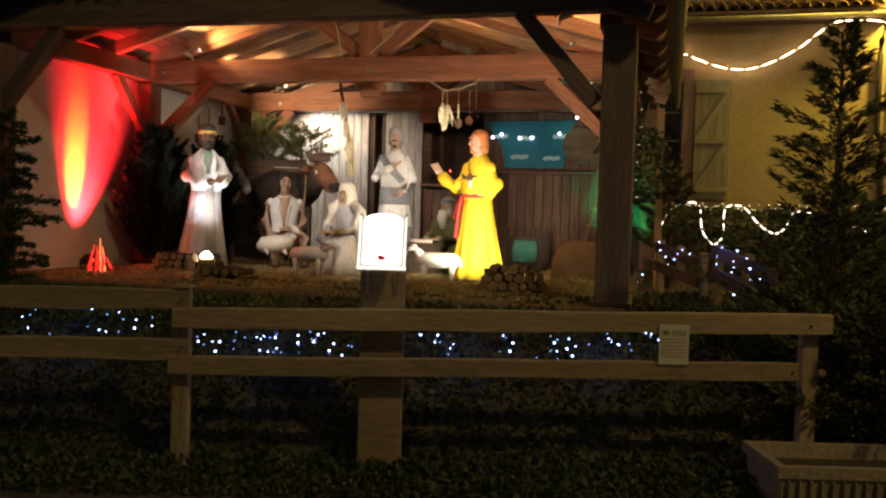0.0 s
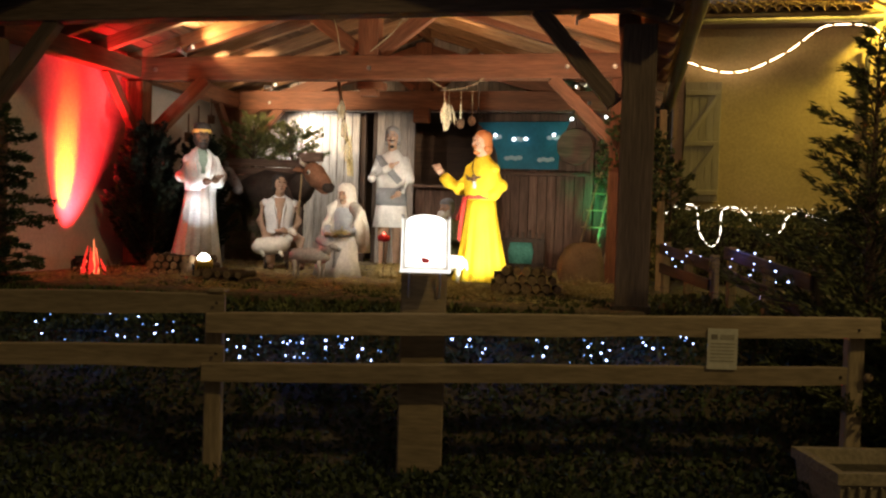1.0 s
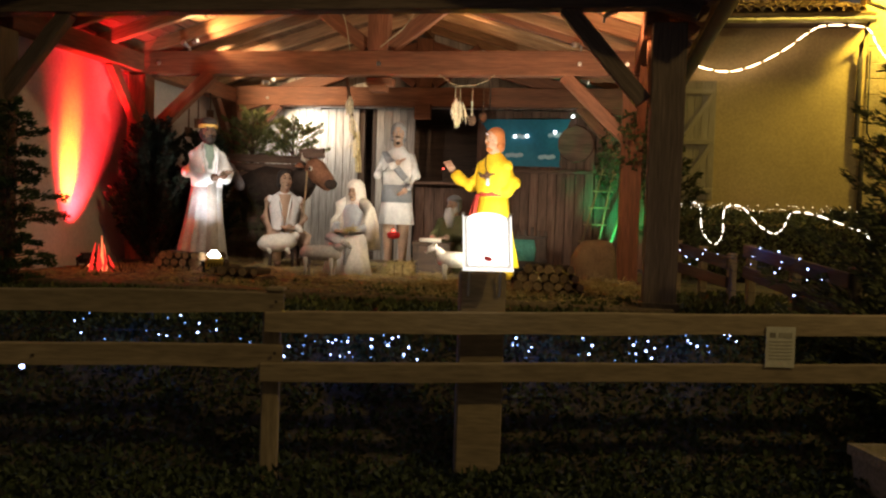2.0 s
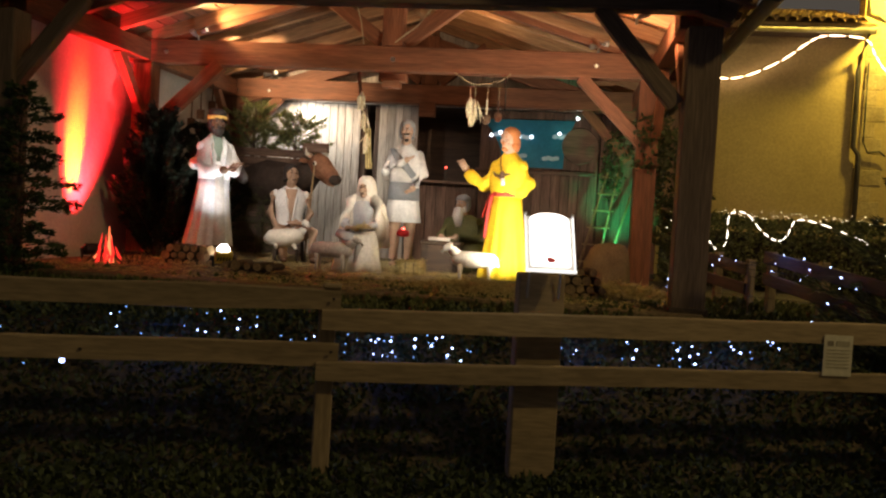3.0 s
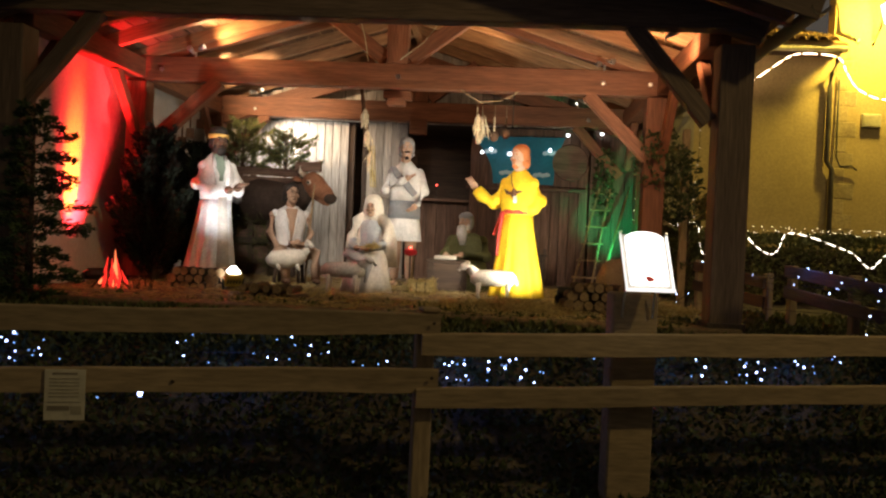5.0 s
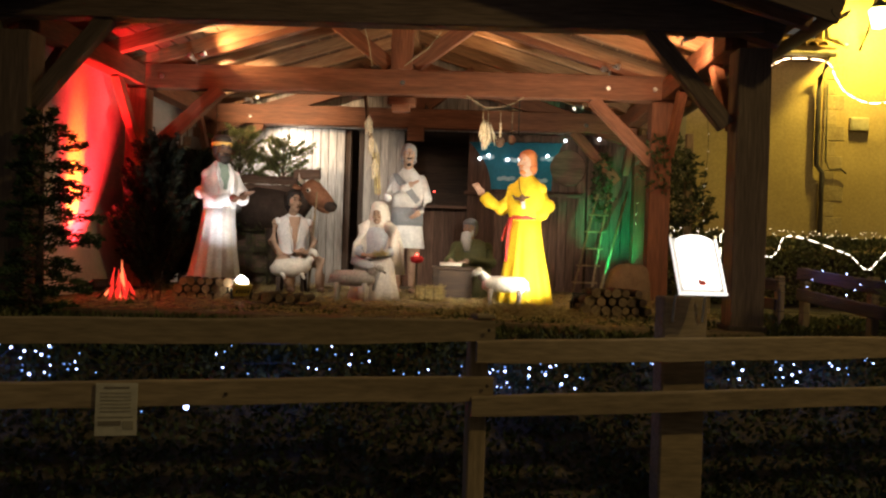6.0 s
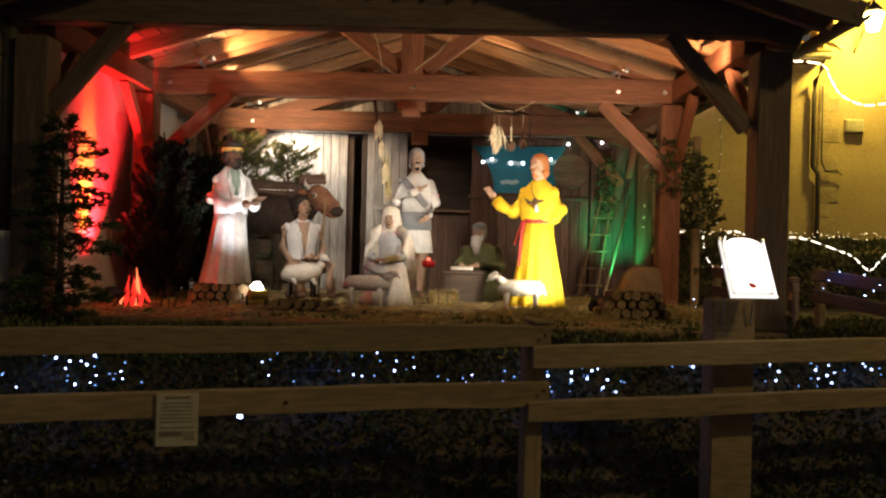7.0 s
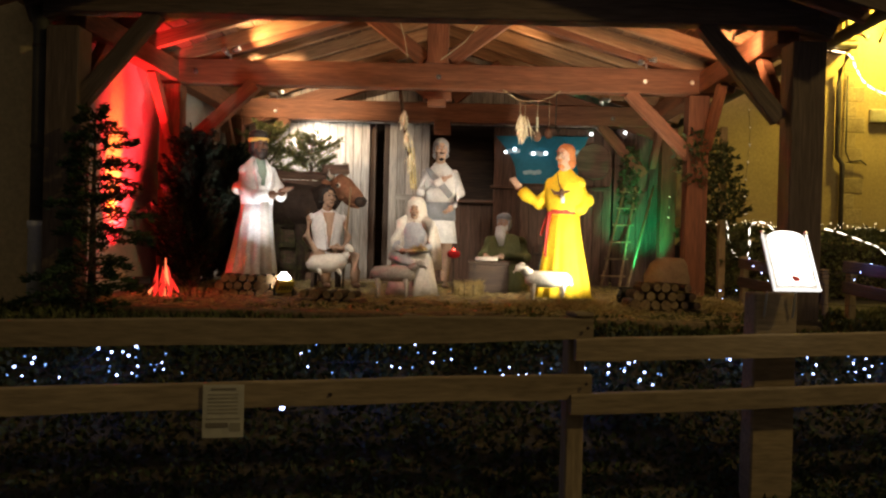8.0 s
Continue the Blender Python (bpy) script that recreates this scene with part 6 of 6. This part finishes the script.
def creeper(label, at, radius, height, n, seed):
    def f(rng, k):
        t, z = rng.uniform(0, math.tau, k), rng.uniform(0, 1, k)
        r = radius * (0.5 + 0.8 * rng.uniform(0, 1, k)) * np.sin(z * math.pi) ** 0.4
        o = np.stack([np.cos(t), np.sin(t), np.zeros(k)], 1)
        p = o * r[:, None] + np.stack([np.zeros(k), np.zeros(k), z * height], 1)
        return p, o
    return leaf_cloud("creeper", label, at, n, f, 0.075, M_LEAF, seed, "", "creeper")


creeper("evergreen creeper wound round the timber post", (UR - 0.02, VA - 0.02, 2.25), 0.26, 0.75, 620, 31)
creeper("green-lit ivy hanging in the rear corner", (-0.92, 13.65, 2.0), 0.13, 1.05, 380, 32)
creeper("evergreen sprays tied to the beam end", (UR + 0.25, VA + 0.3, 1.9), 0.25, 0.9, 700, 33)


# ---- garden fence beside the shelter -------------------------------------
def side_fence():
    """Two lengths of plank fence running back from the street, with a gap between them."""
    o = (2.55, 8.4, 0.8)
    a = thing("garden_fence", "low brown plank fence of the side garden strung with lights", "fence", o, 0, False)
    for p, q, levels in (((2.50, 10.3), (2.62, 8.95), ((1.36, 1.24), (1.14, 1.04))), ((2.66, 8.65), (2.46, 6.35), ((1.38, 1.24), (1.17, 1.02)))):
        for z0, z1 in levels:
            stick("rail", (p[0], p[1], z0), (q[0], q[1], z1), 0.03, 0.12, M_DARKWOOD, a, o)
        for k in (0.02, 0.5, 0.98):
            x, y = p[0] + (q[0] - p[0]) * k, p[1] + (q[1] - p[1]) * k
            stick("post", (x + 0.06, y, 0.72), (x + 0.06, y, 1.44 - 0.1 * k), 0.08, 0.08, M_FENCE, a, o)


side_fence()
o = (-0.14, 11.38, 0.8)
prop = thing("stake", "slim pale wooden stake beside the shelter", "stake", o)
stick("shaft", (-0.14, 11.38, 0.8), (-0.16, 11.38, 3.08), 0.09, 0.09, M_FENCE, prop, o)

# ---- light strings -------------------------------------------------------
BULB = bmesh.new()
bmesh.ops.create_icosphere(BULB, subdivisions=1, radius=0.0055)
BULB = to_mesh("bulb", BULB, M_LEDGLASS, True)
BIG = bmesh.new()
bmesh.ops.create_icosphere(BIG, subdivisions=1, radius=0.0080)
BIG = to_mesh("bulb", BIG, M_LEDGLASS, True)
LONE = bmesh.new()
bmesh.ops.create_icosphere(LONE, subdivisions=2, radius=0.015)
LONE = to_mesh("bulb", LONE, M_LEDGLASS, True)
DIM = bmesh.new()
bmesh.ops.create_icosphere(DIM, subdivisions=1, radius=0.0055)
DIM = to_mesh("bulb", DIM, M_LEDDIM, True)
FAINT = bmesh.new()
bmesh.ops.create_icosphere(FAINT, subdivisions=1, radius=0.006)
FAINT = to_mesh("bulb", FAINT, M_LEDFAINT, True)
STAR = bmesh.new()
bmesh.ops.create_icosphere(STAR, subdivisions=2, radius=0.024)
STAR = to_mesh("bulb", STAR, M_STARLED, True)
TINY = bmesh.new()
bmesh.ops.create_icosphere(TINY, subdivisions=1, radius=0.0048)
TINY = to_mesh("bulb", TINY, M_LEDWARM, True)


def light_string(label, pts, bulb, local=True, group="light strings", wire=True, pick=None):
    m0 = Vector(pts[0])
    a = thing("light_string", label, "fairy lights", tuple(m0), 0, local, group)
    if wire:
        bm = bmesh.new()
        tube(bm, [Vector(p) - m0 - Vector((0, -0.012, 0.008)) for p in pts], 0.003, 4)
        part("wire", bm, M_BLACK, a)
    for i, p in enumerate(pts):
        part("bulb", pick[i] if pick else random.choice(bulb), None, a, m=Matrix.Translation(Vector(p) - m0))
    return a


# LEDs tangled in the ground cover: place along the bank and height
BANK_NEAR = [
    (-1.70, 0.71), (-1.66, 0.76), (-1.60, 0.71), (-1.55, 0.71), (-1.58, 0.61), (-1.29, 0.75), (-1.26, 0.74), (-1.24, 0.76), (-1.27, 0.66), (-1.21, 0.65),
    (-1.15, 0.68), (-1.16, 0.75), (-1.00, 0.77), (-1.00, 0.72), (-0.86, 0.78), (-0.82, 0.79), (-0.89, 0.73), (-0.75, 0.72), (-0.78, 0.67), (-0.69, 0.64),
    (-0.14, 0.80), (-0.04, 0.75), (-0.02, 0.80), (0.09, 0.74), (0.07, 0.71), (0.44, 0.81), (0.51, 0.76), (0.49, 0.70), (0.80, 0.77), (0.82, 0.71),
    (0.89, 0.73), (0.95, 0.75), (0.90, 0.80), (0.93, 0.68), (1.18, 0.81), (1.20, 0.79), (1.25, 0.77), (1.44, 0.86), (1.48, 0.85), (1.53, 0.81),
]
BANK_FAR = [
    (-2.94, 0.85), (-2.90, 0.77), (-2.85, 0.93), (-2.80, 0.92), (-2.45, 0.92), (-2.40, 0.77), (-2.35, 0.76), (-2.26, 0.90), (-2.14, 0.85), (-2.15, 0.79),
    (-2.03, 0.81), (-4.49, 0.78), (-4.45, 0.73), (-4.39, 0.83), (-4.40, 0.80), (-4.26, 0.72), (-4.06, 0.88), (-3.99, 0.86), (-4.01, 0.82), (-3.93, 0.86),
    (-3.86, 0.89), (-3.90, 0.84), (-3.85, 0.78), (-3.88, 0.74), (-3.72, 0.80), (-3.71, 0.76), (-3.96, 0.73),
]
for bank in (BANK_NEAR, BANK_FAR):
    rng = random.Random(len(bank))
    pts = [(x, 6.12, max(z, ground_height(x, 6.12) + 0.02)) for x, z in bank]
    light_string("cold white fairy lights tangled in the ground cover", pts, (BULB, BULB, BIG, BIG), False)
    faint = [(x + rng.uniform(-0.16, 0.16), 6.14, max(z + rng.uniform(-0.06, 0.04), ground_height(x, 6.14) + 0.02)) for x, z in bank]
    light_string("faint blue fairy lights tangled in the ground cover", faint, (DIM,), False, wire=False)
light_string("single bright lamp of a light string under the lower rail", [(-3.07, 5.60, 0.634), (-3.30, 5.66, 0.60)], (LONE, DIM), False, pick=(LONE, DIM))
FENCE_LEDS = [
    (2.52, 9.39, 1.31), (2.59, 9.23, 1.22), (2.61, 8.19, 1.42), (2.66, 7.91, 1.40), (2.50, 7.52, 1.32), (2.56, 7.35, 1.29), (2.44, 6.94, 1.29),
    (2.66, 8.49, 1.25), (2.50, 9.82, 1.26), (2.62, 9.57, 1.35), (2.48, 10.05, 1.42), (2.47, 7.0, 1.20), (2.58, 7.8, 1.21), (2.55, 7.45, 1.12), (2.54, 9.6, 1.24), (2.62, 8.35, 1.33),
    (2.47, 9.95, 1.33), (2.50, 9.7, 1.18), (2.57, 9.1, 1.32), (2.50, 7.2, 1.36), (2.55, 7.65, 1.26), (2.46, 6.75, 1.22)]
light_string("cold white fairy lights wound round the garden fence", FENCE_LEDS, (BIG, BIG, BULB), False)
light_string("cold white fairy lights trailing over the grass", [(2.42, 10.56, 1.01), (2.33, 10.64, 0.86), (2.27, 9.95, 1.05), (2.30, 10.3, 0.93), (2.29, 6.85, 1.085), (1.85, 6.29, 0.99)], (BULB, BIG), False)
rng = random.Random(6)
pts = [(-0.1 + 0.045 * i, 13.12 + rng.uniform(-0.05, 0.1), 1.90 + rng.uniform(-0.05, 0.05)) for i in range(118)]
light_string("tiny warm lights along the top of the hedge", pts, (TINY,))
pts = [(-0.36 + 0.02 * math.sin(i), 9.75, 3.05 - 0.19 * i) for i in range(7)]
light_string("string of tiny warm lights hanging down the post", pts, (FAINT,))
pts = [(-2.82, VW - 0.13, 2.95), (-2.68, VW - 0.13, 3.0), (-2.38, VW - 0.13, 2.94), (-2.19, VW - 0.13, 2.945), (-1.75, VW - 0.13, 3.015), (-1.48, VW - 0.13, 3.265), (-0.95, VW - 0.13, 3.30)]
light_string("white star lights strung across the blue panel", pts, (STAR,), wire=False)
light_string("two small lights hung by the post", [(-0.70, 11.9, 2.05), (-0.70, 11.9, 2.2), (-0.71, 11.9, 1.92)], (TINY,))
cand = thing("candle", "small candle lamp with a red glint on the sill", "candle", (-3.52, VW - 0.12, 2.18))
bm = bmesh.new()
tube(bm, [(0, 0, 0), (0, 0, 0.01), (0, 0, 0.02), (0, 0, 0.20)], [0.05, 0.05, 0.014, 0.012], 10)
part("shaft", bm, M_IRON, cand)
bm = bmesh.new()
ball(bm, (0, 0, 0.22), 0.014, 0, 8, 6)
part("tip", bm, M_REDLED, cand)


def rope_light(label, pts, material, r=0.014, sub=8):
    """A glowing rope light hung in sags through its pegs."""
    m0 = Vector(pts[0])
    a = thing("rope_light", label, "rope light", tuple(m0), group="rope lights")
    v = [Vector(p) - m0 for p in pts]
    run = []
    for i in range(len(v) - 1):
        p0, p1, p2, p3 = v[max(i - 1, 0)], v[i], v[i + 1], v[min(i + 2, len(v) - 1)]
        for k in range(sub):
            t = k / sub
            run.append(0.5 * ((2 * p1) + (p2 - p0) * t + (2 * p0 - 5 * p1 + 4 * p2 - p3) * t * t + (3 * p1 - p0 - 3 * p2 + p3) * t ** 3))
    run.append(v[-1])
    bm = bmesh.new()
    tube(bm, run, 0.005, 5)
    part("cord", bm, M_PIPE, a)
    for i in range(0, len(run) - 4, 4):
        bm = bmesh.new()
        tube(bm, run[i:i + 5], [r * 0.45, r, r * 1.15, r, r * 0.45], 8)
        part("tube", bm, material, a, smooth=True)
    return a


rope_light("warm rope light sagging along the house wall under the eave",
           [(-0.6, 16.1, 5.0), (0.22, 16.22, 4.62), (0.90, 16.24, 4.39), (1.41, 16.24, 4.42), (2.0, 16.2, 4.70), (2.42, 16.0, 5.01), (2.68, 15.9, 5.10), (3.30, 15.9, 5.06), (3.5, 15.95, 4.80), (3.75, 16.1, 4.56), (4.15, 16.1, 4.38), (4.6, 16.1, 4.42)], M_ROPELIGHT, 0.0068)
rope_light("white rope light looped over the garden hedge",
           [(-0.15, 12.98, 1.55), (0.02, 13.0, 1.86), (0.37, 13.0, 1.93), (0.44, 12.95, 1.56), (0.60, 12.9, 1.36), (0.72, 12.95, 1.50), (0.75, 13.0, 1.87), (0.98, 13.0, 1.90), (1.2, 12.95, 1.66), (1.40, 12.9, 1.54), (1.54, 12.95, 1.62), (1.66, 13.0, 1.84), (1.97, 13.0, 1.82), (2.37, 12.95, 1.68), (2.6, 12.95, 1.59), (2.81, 12.9, 1.40), (3.0, 12.95, 1.55), (3.3, 13.0, 1.86)], M_ROPEWHITE, 0.0055)
